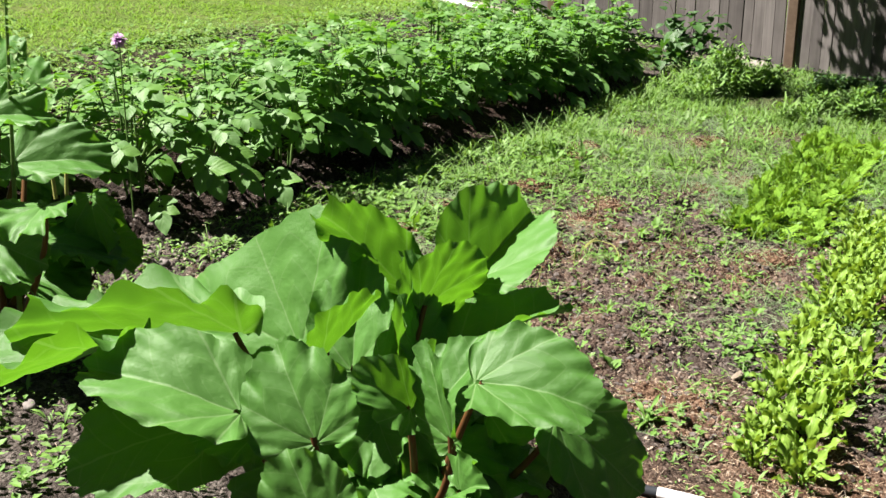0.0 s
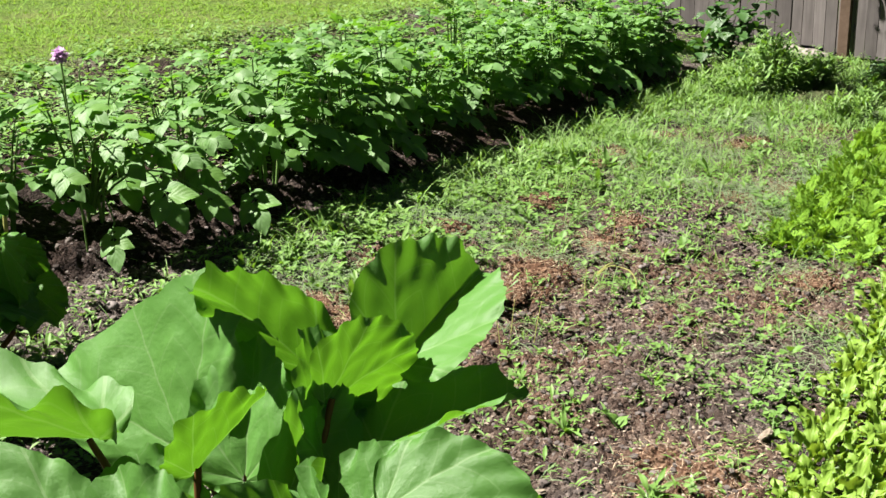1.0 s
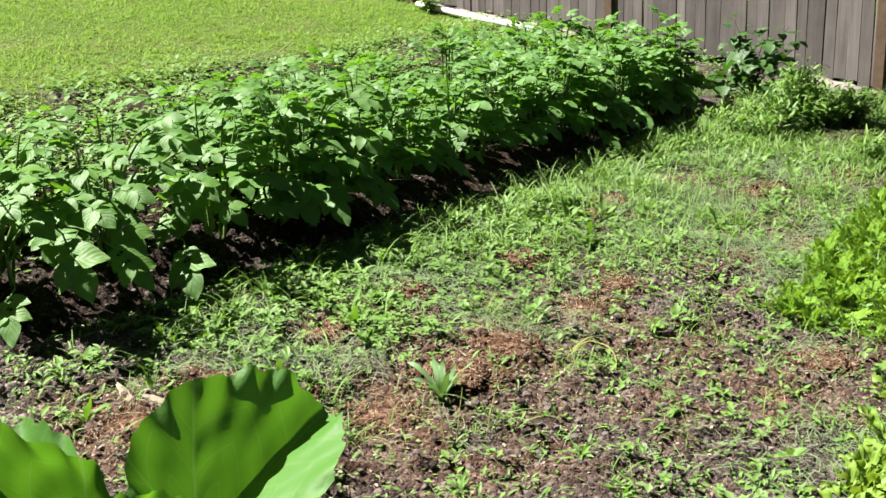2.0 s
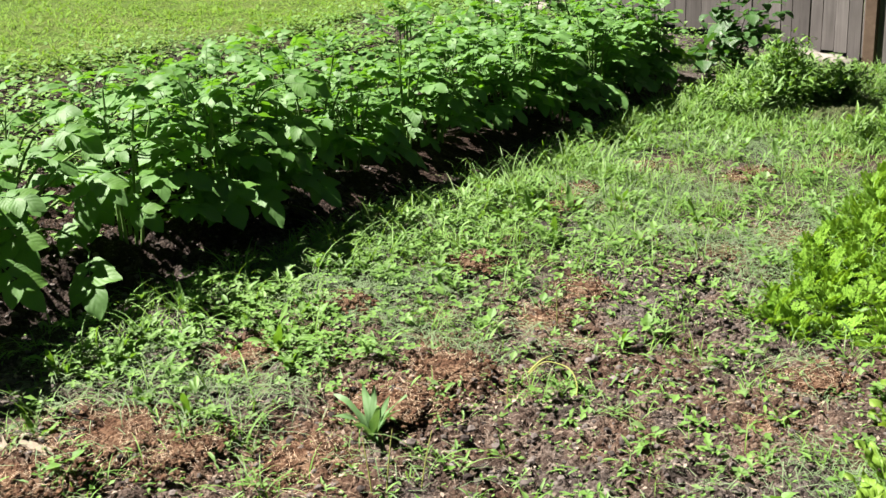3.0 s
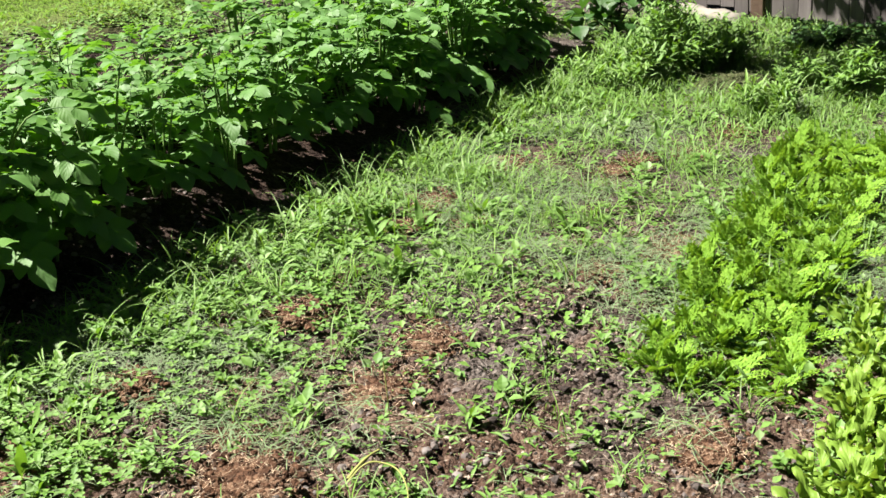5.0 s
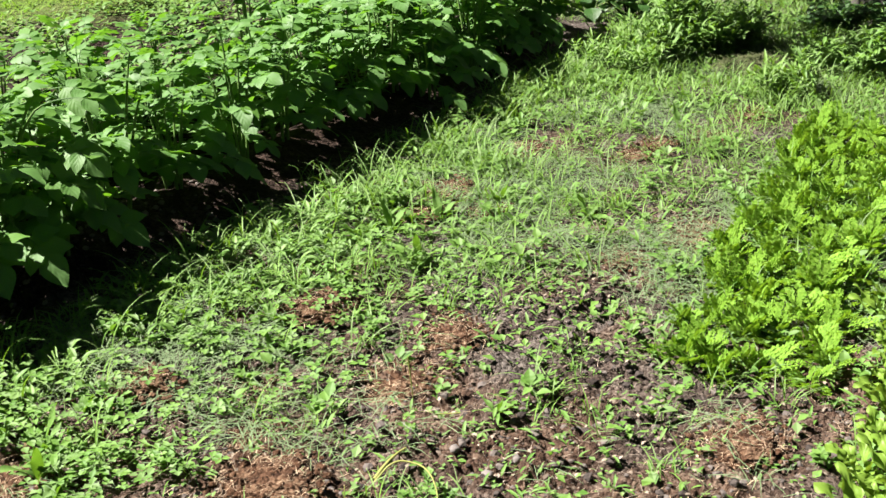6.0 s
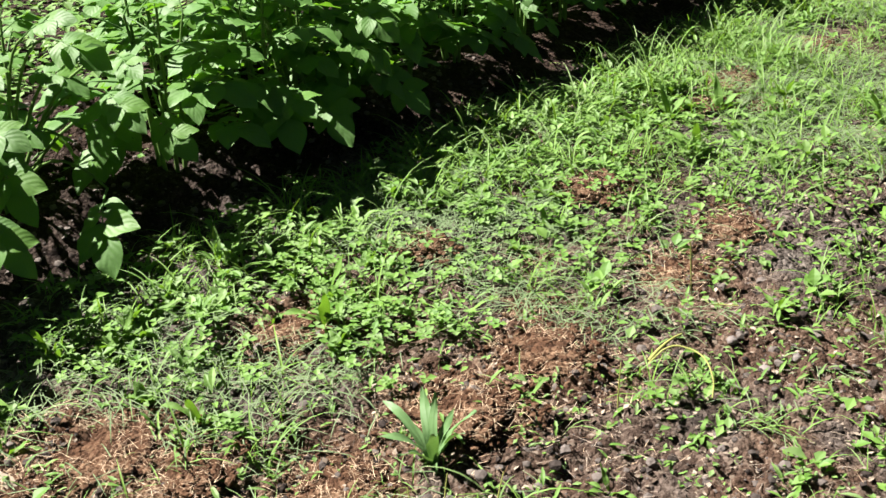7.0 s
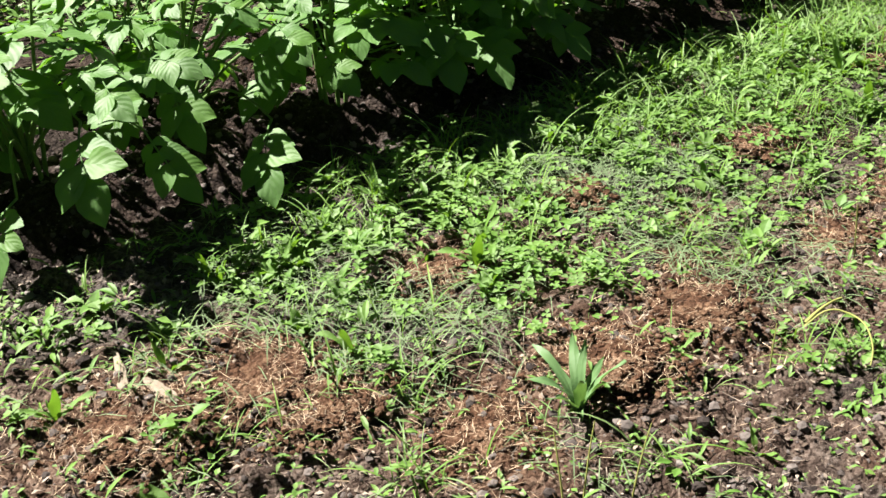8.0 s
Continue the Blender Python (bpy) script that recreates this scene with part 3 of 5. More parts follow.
# broad leaves that show their upper side
rl(1, (-0.32, 2.42, 0.57), (-0.435, 2.575, 0.795), (-0.48, -0.68, 0.47), 0.49, 0.2, 0.08, 0.008, True)
rl(6, (-0.395, 2.05, 0.605), (-0.71, 2.10, 0.685), (-0.30, -0.38, 0.9), 0.235, 0.35, 0.4, 0.007)
rl(7, (-0.245, 2.01, 0.56), (-0.325, 2.10, 0.725), (-0.25, -0.75, 0.6), 0.235, 0.3, 0.15, 0.006)
rl(10, (0.065, 2.12, 0.64), (0.305, 2.07, 0.60), (-0.15, -0.40, 0.95), 0.25, 0.5, 0.35)
rl(3, (0.06, 2.52, 0.70), (0.215, 2.67, 0.825), (0.02, -0.62, 0.62), 0.25, 0.2, 1.0, 0.006)
rl(24, (-0.14, 2.50, 0.60), (-0.25, 2.66, 0.80), (-0.1, -0.75, 0.6), 0.24, 0.3, 0.3)
rl(14, (-0.215, 1.84, 0.46), (-0.285, 1.88, 0.62), (-0.2, -0.75, 0.6), 0.18, 0.3, 0.1, 0.006)
rl(17, (0.02, 2.03, 0.55), (-0.035, 2.11, 0.735), (-0.8, -0.4, 0.4), 0.12, 0.3, 0.3)
rl(13, (-0.065, 2.08, 0.60), (-0.175, 2.03, 0.695), (-0.1, -0.6, 0.75), 0.15, 0.5, 0.3)
# leaves folded along the midrib, their undersides lit through
rl(8, (-0.43, 2.30, 0.665), (-0.90, 2.24, 0.68), (0.0, 0.28, 0.95), 0.28, 0.3, 0.62, 0.02)
rl(9, (-0.66, 2.25, 0.665), (-1.00, 2.06, 0.58), (-0.1, 0.1, 1.0), 0.30, 0.4, 0.5, 0.018)
rl(2, (-0.085, 2.50, 0.69), (-0.26, 2.39, 0.91), (-0.09, 0.42, 0.20), 0.165, 0.35, 0.6, 0.010)
rl(5, (-0.05, 2.36, 0.70), (0.10, 2.475, 0.755), (-0.65, 0.70, 0.30), 0.25, 0.2, 0.12, 0.007)
rl(11, (0.03, 2.38, 0.60), (0.285, 2.53, 0.63), (0.0, 0.05, 1.0), 0.23, 0.3, 0.5)
rl(12, (-0.25, 2.22, 0.645), (-0.125, 2.26, 0.77), (-0.45, 0.4, 0.7), 0.17, 0.3, 0.5)
rl(4, (-0.05, 2.36, 0.56), (-0.085, 2.43, 0.81), (0.85, -0.45, 0.2), 0.19, 0.2, 0.25)
rl(18, (0.03, 1.96, 0.48), (0.08, 1.87, 0.55), (-0.5, -0.4, 0.7), 0.11, 0.5, 0.9)
# leaves in the shade below
rl(15, (-0.42, 2.16, 0.53), (-0.76, 2.08, 0.455), (-0.1, -0.45, 0.9), 0.30, 0.6, 0.1)
rl(19, (-0.36, 2.08, 0.555), (-0.49, 2.02, 0.56), (-0.2, -0.5, 0.8), 0.17, 0.4, 0.1)
rl(16, (0.24, 2.22, 0.51), (0.43, 2.26, 0.30), (0.5, -0.7, 0.5), 0.25, 0.5, 0.1)
rl(20, (-0.35, 2.62, 0.50), (-0.60, 2.90, 0.52), (-0.2, 0.1, 1.0), 0.30, 0.6)
rl(21, (0.00, 2.62, 0.48), (0.05, 2.93, 0.46), (0.0, 0.2, 1.0), 0.28, 0.6)
# small leaves that fill the heart of the clump
rl(25, (-0.13, 2.30, 0.52), (-0.05, 2.38, 0.74), (0.7, -0.6, 0.3), 0.20, 0.2, 0.3)
rl(26, (-0.20, 2.36, 0.55), (-0.18, 2.46, 0.78), (-0.3, -0.9, 0.3), 0.20, 0.2, 0.3)
rl(27, (-0.02, 2.24, 0.50), (0.10, 2.26, 0.66), (-0.6, -0.4, 0.6), 0.18, 0.3, 0.4)
rl(30, (-0.30, 2.22, 0.50), (-0.36, 2.28, 0.66), (-0.2, -0.8, 0.5), 0.22, 0.3, 0.2)
rl(31, (0.10, 2.30, 0.48), (0.30, 2.34, 0.52), (0.1, -0.5, 0.85), 0.22, 0.4, 0.2)
lower_leaves(rhubarb, CROWN, 14, 400, 0.27, 0.32)
lower_leaves(rhubarb, CROWN, 9, 470, 0.14, 0.40)

rhubarb_b = base_at("rhubarb_plant", -1.38, 3.35)
tagged(rhubarb_b, "dark shaded rhubarb clump with a lit leaf edge", "rhubarb", "rhubarb clumps")
CROWN_B = (-1.38, 3.35, float(ground_z(-1.38, 3.35)))
for i, (b, t, n, w, a) in enumerate([
    ((-1.05, 2.95, 0.755), (-1.07, 2.80, 0.71), (-0.2, -0.6, 0.8), 0.22, 0.5),
    ((-1.22, 3.20, 0.80), (-0.95, 3.25, 0.79), (-0.4, -0.6, 0.7), 0.22, 0.6),
    ((-1.10, 3.50, 0.62), (-1.06, 3.45, 0.43), (-0.4, -0.8, 0.5), 0.17, 0.3),
    ((-1.20, 3.00, 0.98), (-1.04, 3.05, 0.97), (-0.3, -0.6, 0.7), 0.16, 0.5),
    ((-1.14, 3.68, 0.42), (-0.99, 3.57, 0.36), (0.0, -0.6, 0.8), 0.16, 0.5),
    ((-1.13, 3.60, 0.38), (-1.16, 3.30, 0.36), (-0.3, -0.5, 0.9), 0.22, 0.6),
    ((-1.15, 3.67, 0.55), (-1.08, 3.69, 0.44), (-0.1, -0.8, 0.5), 0.13, 0.5),
    ((-1.30, 3.10, 0.62), (-1.10, 3.05, 0.55), (0.2, -0.8, 0.5), 0.24, 0.6)]):
    rhubarb_leaf(b, t, n, w, CROWN_B, rhubarb_b, a, 0.2 + 0.3 * (i % 2), 0.012, i + 31)
lower_leaves(rhubarb_b, CROWN_B, 10, 430, 0.28, 0.32)
# added leaves out of view, high on the sunward side, that only shade this clump
for k, (b, t) in enumerate((((-1.36, 3.12, 1.08), (-1.58, 3.05, 1.18)), ((-1.36, 3.32, 1.06), (-1.60, 3.40, 1.16)), ((-1.36, 3.52, 1.0), (-1.58, 3.62, 1.10)), ((-1.36, 3.72, 0.90), (-1.56, 3.82, 1.0)), ((-1.6, 3.3, 0.85), (-1.85, 3.4, 0.85)))):
    rhubarb_leaf(b, t, (-0.3, 0.0, 1), 0.34, CROWN_B, rhubarb_b, 0.5, 0.1, 0.015, 60 + k)
# its flowering stalk
V, F = tube(bend((-1.30, 3.3, CROWN_B[2]), (-1.06, 2.9, 1.45), 0.0, 10) - np.array(rhubarb_b.location), 0.009, 0.003, 7)
place(mesh_np("flower_stalk", V, F, POTATO_STEM), "flower_stalk", rhubarb_b)
sp = Soup()
n = 160
hz = rng.random(n)
pos = np.stack([-1.075 + rng.normal(0, 0.02, n), 2.93 + rng.normal(0, 0.02, n), 1.05 + 0.5 * hz], 1) - np.array(rhubarb_b.location)
scatter(sp, blade(0.03, 0.014, 2, 2, ovate), pos, rng.uniform(0, 6.3, n), rng.uniform(-0.3, 1.2, n), rng.uniform(0.6, 1.3, n))
place(sp.mesh("seed_head", WEED), "seed_head", rhubarb_b, kind="stuff")


# ---- potatoes ----
def compound_leaf(r, pairs, droop, size, nv=6, nu=4):
    """A potato leaf along +y: a drooping midrib, broad leaflets in pairs that grow towards the tip, and a larger end leaflet."""
    sp = Soup()
    length = 0.155 * size
    t = np.linspace(0, 1, 9)
    ang = 0.30 - droop * t ** 1.2
    y = np.concatenate([[0], np.cumsum(np.cos(ang[:-1])) * length / 8])
    z = np.concatenate([[0], np.cumsum(np.sin(ang[:-1])) * length / 8])
    P = np.stack([np.zeros(9), y, z], 1)
    V, F = tube(P, 0.0030, 0.0012, 4)
    sp.add(V, F, np.full((len(V), 2), (0.5, 0.0)))

    def leaflet(k, turn, ln, down):
        i = min(int(k * 8), 7)
        p = P[i] + (P[i + 1] - P[i]) * (k * 8 - i)
        a = ang[i]
        along, up = np.array([0, math.cos(a), math.sin(a)]), np.array([0, -math.sin(a), math.cos(a)])
        f = along * math.cos(turn) + np.array([math.sin(turn), 0, 0]) - up * down
        B, Fq, U = blade(ln, ln * r.uniform(0.62, 0.76), nv, nu, ovate, r.uniform(0.02, 0.2), r.uniform(0.15, 0.6), ln * 0.035, 2.6, r.uniform(0, 6))
        sp.add(B @ axes(f, up + np.array([r.uniform(-0.25, 0.25), 0, 0])).T + p, Fq, U)

    leaflet(0.985, r.uniform(-0.2, 0.2), 0.092 * size, r.uniform(0.0, 0.35))
    for q in range(pairs):
        k = (0.84, 0.60, 0.40)[q]
        for sgn in (-1, 1):
            leaflet(k + r.uniform(-0.03, 0.03), sgn * (r.uniform(0.80, 1.05) + 0.12 * q), size * (0.080, 0.066, 0.046)[q] * r.uniform(0.88, 1.12), r.uniform(-0.05, 0.25))
    return np.concatenate(sp.v), np.concatenate(sp.f), np.concatenate(sp.u)


pot_r = np.random.default_rng(21)
SPRAYS = ((3, 0.6, 1.05), (3, 0.8, 0.95), (2, 0.5, 1.0), (3, 1.0, 1.0), (3, 0.7, 0.85), (2, 0.8, 1.1), (3, 0.5, 0.9), (2, 0.4, 0.75))
LEAF_KINDS = [compound_leaf(pot_r, k, d, z) for k, d, z in SPRAYS]
FAR_KINDS = [compound_leaf(pot_r, k, d, z, 4, 2) for k, d, z in SPRAYS]
LEAF_MESHES = [mesh_np("leaf", V, F, POTATO, U) for V, F, U in LEAF_KINDS]


def potato_plant(seed, height, whole, leaves=7, low=0.26, stems=6, spread_out=0.16, big=1.0):
    """whole: leaves as one foliage mesh (for the rows behind); otherwise each leaf is a part of its stem."""
    r = np.random.default_rng(seed)
    plant = new("potato_plant")
    sp = Soup()
    for k in range(stems):
        a = k * 2.4 + r.uniform(-0.4, 0.4)
        lean = r.uniform(0.05, spread_out) if k else 0.02
        h = height * r.uniform(0.72, 1.08)
        top = np.array([math.cos(a) * lean, math.sin(a) * lean, h * (1 - 0.6 * lean)])
        foot = np.array([math.cos(a) * 0.03, math.sin(a) * 0.03, -0.02])
        t = np.linspace(0, 1, 9)[:, None]
        ctrl = foot + (top - foot) * 0.5 + np.array([0, 0, 0.10])
        P = (1 - t) ** 2 * foot + 2 * t * (1 - t) * ctrl + t ** 2 * top
        V, F = tube(P, 0.0065, 0.003, 6)
        stem = place(mesh_np("stem", V, F, POTATO_STEM), "stem", plant)
        for q in range(leaves):
            e = q / (leaves - 1)
            kt = low + (1 - low) * e
            az = a + q * 2.4 + r.uniform(-0.5, 0.5)
            p = P[min(int(kt * 8), 8)] + np.array([math.cos(az), math.sin(az), 0.25]) * 0.07 * (1 - e)
            up = -0.10 + 0.85 * e ** 1.5 + r.uniform(-0.2, 0.2)
            sc = big * (1.2 - 0.55 * e) * r.uniform(0.82, 1.14)
            kind = int(r.integers(len(LEAF_KINDS)))
            f = np.array([math.cos(az) * math.cos(up), math.sin(az) * math.cos(up), math.sin(up)])
            A = axes(f, (r.uniform(-0.3, 0.3), r.uniform(-0.3, 0.3), 1))
            if whole:
                V, F, U = FAR_KINDS[kind]
                sp.add(V @ A.T * sc + p, F, U)
            else:
                leaf = place(LEAF_MESHES[kind], "leaf", stem)
                leaf.matrix_basis = Matrix.LocRotScale(Vector(p), Matrix(A.tolist()), Vector((sc, sc, sc)))
    if whole:
        place(sp.mesh("foliage", POTATO), "foliage", plant)
    return plant


def hanging_leaf(plant, kind, base, tip, size, foot):
    """A large leaf hanging out over the bed's edge on a long stalk from the plant's foot, in world coordinates."""
    o = np.array(plant.location)
    base, tip = np.array(base), np.array(tip)
    f = tip - base
    f = f / np.linalg.norm(f)
    c, s_ = math.cos(0.15), math.sin(0.15)
    A = axes(f, (-0.2, -0.4, 0.9)) @ np.array([[1, 0, 0], [0, c, -s_], [0, s_, c]])
    P = bend(np.array([foot[0], foot[1], o[2] + 0.05]), base, 0.10, 9)
    V, F = tube(P - o, 0.006, 0.003, 6)
    stem = place(mesh_np("stem", V, F, POTATO_STEM), "stem", plant)
    leaf = place(LEAF_MESHES[kind], "leaf", stem)
    leaf.matrix_basis = Matrix.LocRotScale(Vector(base - o), Matrix(A.tolist()), Vector((size, size, size)) * 1.3)


POTATO_LABEL = ("bushy green potato plant with drooping compound leaves", "potato plant", "potato plants in rows")
front_kinds = [potato_plant(31 + k, h, False) for k, h in enumerate((0.50, 0.54, 0.47, 0.52))]
open_kinds = [potato_plant(41 + k, 0.52, False, 7, 0.30, 5, 0.15, 1.1) for k in range(2)]
back_kinds = [potato_plant(51 + k, h, True) for k, h in enumerate((0.42, 0.47, 0.39))]
for p in front_kinds + open_kinds + back_kinds:
    tagged(p, *POTATO_LABEL)
used = set()


def set_plant(src, s, off, sc, tall=1.0):
    q = ROW_A + ROW_D * s + ROW_N * off
    m = Matrix.LocRotScale((q[0], q[1], float(ground_z(q[0], q[1])) - 0.01), Euler((0, 0, random.uniform(0, 6.28))), None)
    if src.name in used:
        ob = copy_thing(src, m)
    else:
        used.add(src.name)
        ob = src
        ob.matrix_basis = m
    ob.scale = (sc, sc, sc * tall)
    return ob


def plant_row(kinds, off, s0, s1, step, skip=(), size=(0.9, 1.12)):
    for k in range(int((s1 - s0) / step)):
        if k not in skip:
            set_plant(kinds[k % len(kinds)], s0 + k * step + random.uniform(-0.05, 0.05), off + random.uniform(-0.06, 0.06), random.uniform(*size), random.uniform(0.9, 1.08))


set_plant(open_kinds[0], -0.66, 0.62, 1.0)
set_plant(open_kinds[1], 0.05, 0.80, 0.95)
set_plant(open_kinds[0], 0.46, 0.29, 1.10)
set_plant(open_kinds[0], -1.02, 0.72, 1.05)
set_plant(open_kinds[1], 0.80, 0.27, 1.10)
plant_row(front_kinds, 0.28, 1.12, 5.2, 0.30)
plant_row(front_kinds, 0.17, 3.3, 5.3, 0.42, (), (0.8, 0.95))
plant_row(back_kinds, 0.72, 1.2, 5.2, 0.5)
plant_row(back_kinds, 1.02, -1.0, 2.45, 0.38, (2, 3, 4))
plant_row(back_kinds, 1.04, 2.5, 5.2, 0.5)
# plants at the near end with long leaves hanging over the edge
edge_r = np.random.default_rng(67)
for seed, s, off, leaves in ((61, -0.42, 0.39, ((0, (-1.03, 4.665, 0.47), (-0.97, 4.59, 0.42), 1.0), (3, (-0.93, 4.76, 0.41), (-0.86, 4.71, 0.37), 0.85), (1, (-1.14, 4.51, 0.34), (-1.11, 4.42, 0.30), 0.85))),
                             (62, 0.02, 0.38, ((0, (-0.775, 5.10, 0.30), (-0.725, 4.99, 0.245), 0.95), (3, (-0.99, 5.02, 0.46), (-0.92, 4.92, 0.41), 0.95), (4, (-0.74, 5.36, 0.42), (-0.64, 5.28, 0.35), 0.9))),
                             (63, 0.95, 0.28, ((1, (-0.43, 5.75, 0.34), (-0.34, 5.66, 0.29), 1.0), (4, (-0.28, 6.0, 0.33), (-0.18, 5.94, 0.24), 1.0)))):
    plant = potato_plant(seed, 0.58, False, 6, 0.42, 5, 0.14, 1.05)
    q = ROW_A + ROW_D * s + ROW_N * off
    plant.location = (q[0], q[1], float(ground_z(q[0], q[1])) - 0.01)
    for kind, b, t, sc in leaves:
        hanging_leaf(plant, kind, b, t, sc, q)
    for k in range(8):
        b = ROW_A + ROW_D * (s + edge_r.uniform(-0.26, 0.26)) + ROW_N * edge_r.uniform(0.16, 0.30)
        h = float(ground_z(b[0], b[1])) + edge_r.uniform(0.26, 0.42)
        t = b + ROW_D * edge_r.uniform(-0.05, 0.05) - ROW_N * edge_r.uniform(0.08, 0.12)
        if k > 3:
            b, t, h = b - ROW_N * 0.10, t - ROW_N * 0.10, h + 0.09
        hanging_leaf(plant, int(edge_r.integers(7)), (b[0], b[1], h), (t[0], t[1], h - edge_r.uniform(-0.02, 0.04)), edge_r.uniform(0.6, 0.8), q)
    tagged(plant, "open potato plant with large leaves hanging over the bed's edge", "potato plant", "potato plants in rows")


# ---- beets ----
def beet_plant(seed, leaves):
    r = np.random.default_rng(seed)
    plant = new("beet_plant")
    for k in range(leaves):
        a = k * 2.4 + r.uniform(-0.4, 0.4)
        up = r.uniform(0.65, 1.5)
        ln = r.uniform(0.10, 0.175)
        V, F, U = blade(ln, ln * r.uniform(0.20, 0.27), 18, 6, beet_shape, r.uniform(0.0, 0.35), r.uniform(0.25, 0.9), 0.010, 3.6, r.uniform(0, 6), 0.19)
        f = np.array([math.cos(a) * math.cos(up), math.sin(a) * math.cos(up), math.sin(up)])
        A = axes(f, (-math.cos(a) * 0.8, -math.sin(a) * 0.8, 1.0))
        place(mesh_np("leaf", V @ A.T + np.array([math.cos(a), math.sin(a), 0]) * 0.008, F, BEET, U), "leaf", plant)
    return tagged(plant, "young beet plant with glossy light green leaves", "beet plant", "beets in a row")


def spread(kinds, spots, size=(0.85, 1.15)):
    """Sets out copies of the kinds at the spots, each turned and sized by chance."""
    for k, (x, y) in enumerate(spots):
        m = Matrix.LocRotScale((x, y, float(ground_z(x, y)) - 0.005), Euler((0, 0, random.uniform(0, 6.28))), None)
        src = kinds[k % len(kinds)]
        if k < len(kinds):
            ob = src
            ob.matrix_basis = m
        else:
            ob = copy_thing(src, m)
        sc = random.uniform(*size)
        ob.scale = (sc, sc, sc)


beet_kinds = [beet_plant(71 + k, n) for k, n in enumerate((11, 10, 12, 9))]
spots = []
for k in range(36):
    t = k / 35
    x, y = 0.95 + 1.32 * t, 2.98 + 2.75 * t
    for off in (-0.05, 0.07) if k % 2 or k < 9 else (-0.10, 0.0, 0.10):
        if random.random() < 0.85:
            spots.append((x + off * 0.9 + random.uniform(-0.035, 0.035), y - off * 0.43 + random.uniform(-0.04, 0.04)))
spread(beet_kinds, spots, (0.68, 1.05))


# ---- carrots ----
def frond(r, length):
    """A feathery carrot leaf: stalk with side branches set with small cut leaflets."""
    sp = Soup()
    t = np.linspace(0, 1, 6)
    P = np.stack([np.zeros(6), length * t * (1 - 0.12 * t), -0.18 * length * t ** 3], 1)
    V, F = tube(P, 0.0018, 0.0008, 3)
    sp.add(V, F)
    tip = (np.array([(0, 0, 0), (0.0075, 0.011, 0.001), (0, 0.021, -0.003), (-0.0075, 0.011, 0.001)]), np.array([[0, 1, 2, 3]]), np.array([(0.5, 0.0), (1, 0.5), (0.5, 1), (0, 0.5)]))
    pos, yaw, tilt, size = [], [], [], []
    for k in np.linspace(0.42, 1.0, 6):
        p = np.array([0, length * k * (1 - 0.12 * k), -0.18 * length * k ** 3])
        for sgn in (-1, 1):
            ln = 0.030 * (1.25 - 0.75 * k)
            for q in (0.35, 0.7, 1.0):
                e = p + np.array([sgn * math.sin(0.95), math.cos(0.95), r.uniform(-0.1, 0.15)]) * ln * q
                for d in (-0.7, 0.15, 0.8):
                    pos.append(e)
                    yaw.append(-sgn * 0.95 + d + r.uniform(-0.2, 0.2))
                    tilt.append(r.uniform(-0.3, 0.5))
                    size.append(r.uniform(0.55, 1.0) * (1.15 - 0.3 * k))
    scatter(sp, tip, np.array(pos), np.array(yaw), np.array(tilt), np.array(size))
    return sp.mesh("frond", CARROT)


car_r = np.random.default_rng(81)
fronds = [frond(car_r, l) for l in (0.13, 0.155, 0.18)]


def carrot_plant(seed):
    r = np.random.default_rng(seed)
    plant = new("carrot_plant")
    for k in range(9):
        a, up, sc = k * 2.4 + r.uniform(-0.4, 0.4), r.uniform(0.55, 1.45), r.uniform(0.8, 1.15)
        f = np.array([math.cos(a) * math.cos(up), math.sin(a) * math.cos(up), math.sin(up)])
        A = axes(f, (-math.cos(a), -math.sin(a), 0.8))
        ob = place(fronds[int(r.integers(3))], "frond", plant)
        ob.matrix_basis = Matrix.LocRotScale(Vector((0, 0, 0)), Matrix(A.tolist()), Vector((sc, sc, sc)))
    return tagged(plant, "carrot plant with feathery bright green fronds", "carrot plant", "carrots in a row")


spots = []
for k in range(36):
    t = k / 35
    x, y = 1.54 + 1.06 * t, 5.24 + 2.06 * t
    for off in (-0.16, -0.055, 0.055, 0.16):
        if (k + int(off * 100)) % 4 != 1:
            spots.append((x + off * 0.89 + random.uniform(-0.05, 0.05), y - off * 0.46 + random.uniform(-0.05, 0.05)))
spread([carrot_plant(91 + k) for k in range(4)], spots, (0.55, 0.85))


# ---- weeds, grass and litter on the plot ----
def view_plot(n, x0, x1, y0, y1):
    return rng.uniform(x0, x1, n), rng.uniform(y0, y1, n)


# lumps of manure: x, y, radius
CLUMPS = [(1.64, 6.18, 0.11), (0.81, 6.63, 0.10), (0.70, 6.37, 0.07), (1.11, 7.14, 0.11), (0.39, 5.60, 0.08), (-0.01, 5.22, 0.085), (-0.22, 4.76, 0.085),
          (0.62, 5.23, 0.10), (0.78, 5.47, 0.08), (-0.46, 4.26, 0.15), (-0.62, 4.03, 0.12), (0.04, 4.28, 0.09), (0.95, 6.45, 0.06), (1.35, 6.0, 0.06), (0.30, 4.95, 0.07), (1.57, 7.07, 0.07), (1.70, 7.20, 0.06), (1.93, 7.26, 0.07), (2.20, 7.62, 0.07), (0.31, 5.23, 0.06), (-0.26, 4.22, 0.08), (0.24, 4.52, 0.10), (0.38, 4.76, 0.09), (1.24, 4.62, 0.07), (1.46, 4.93, 0.08)]


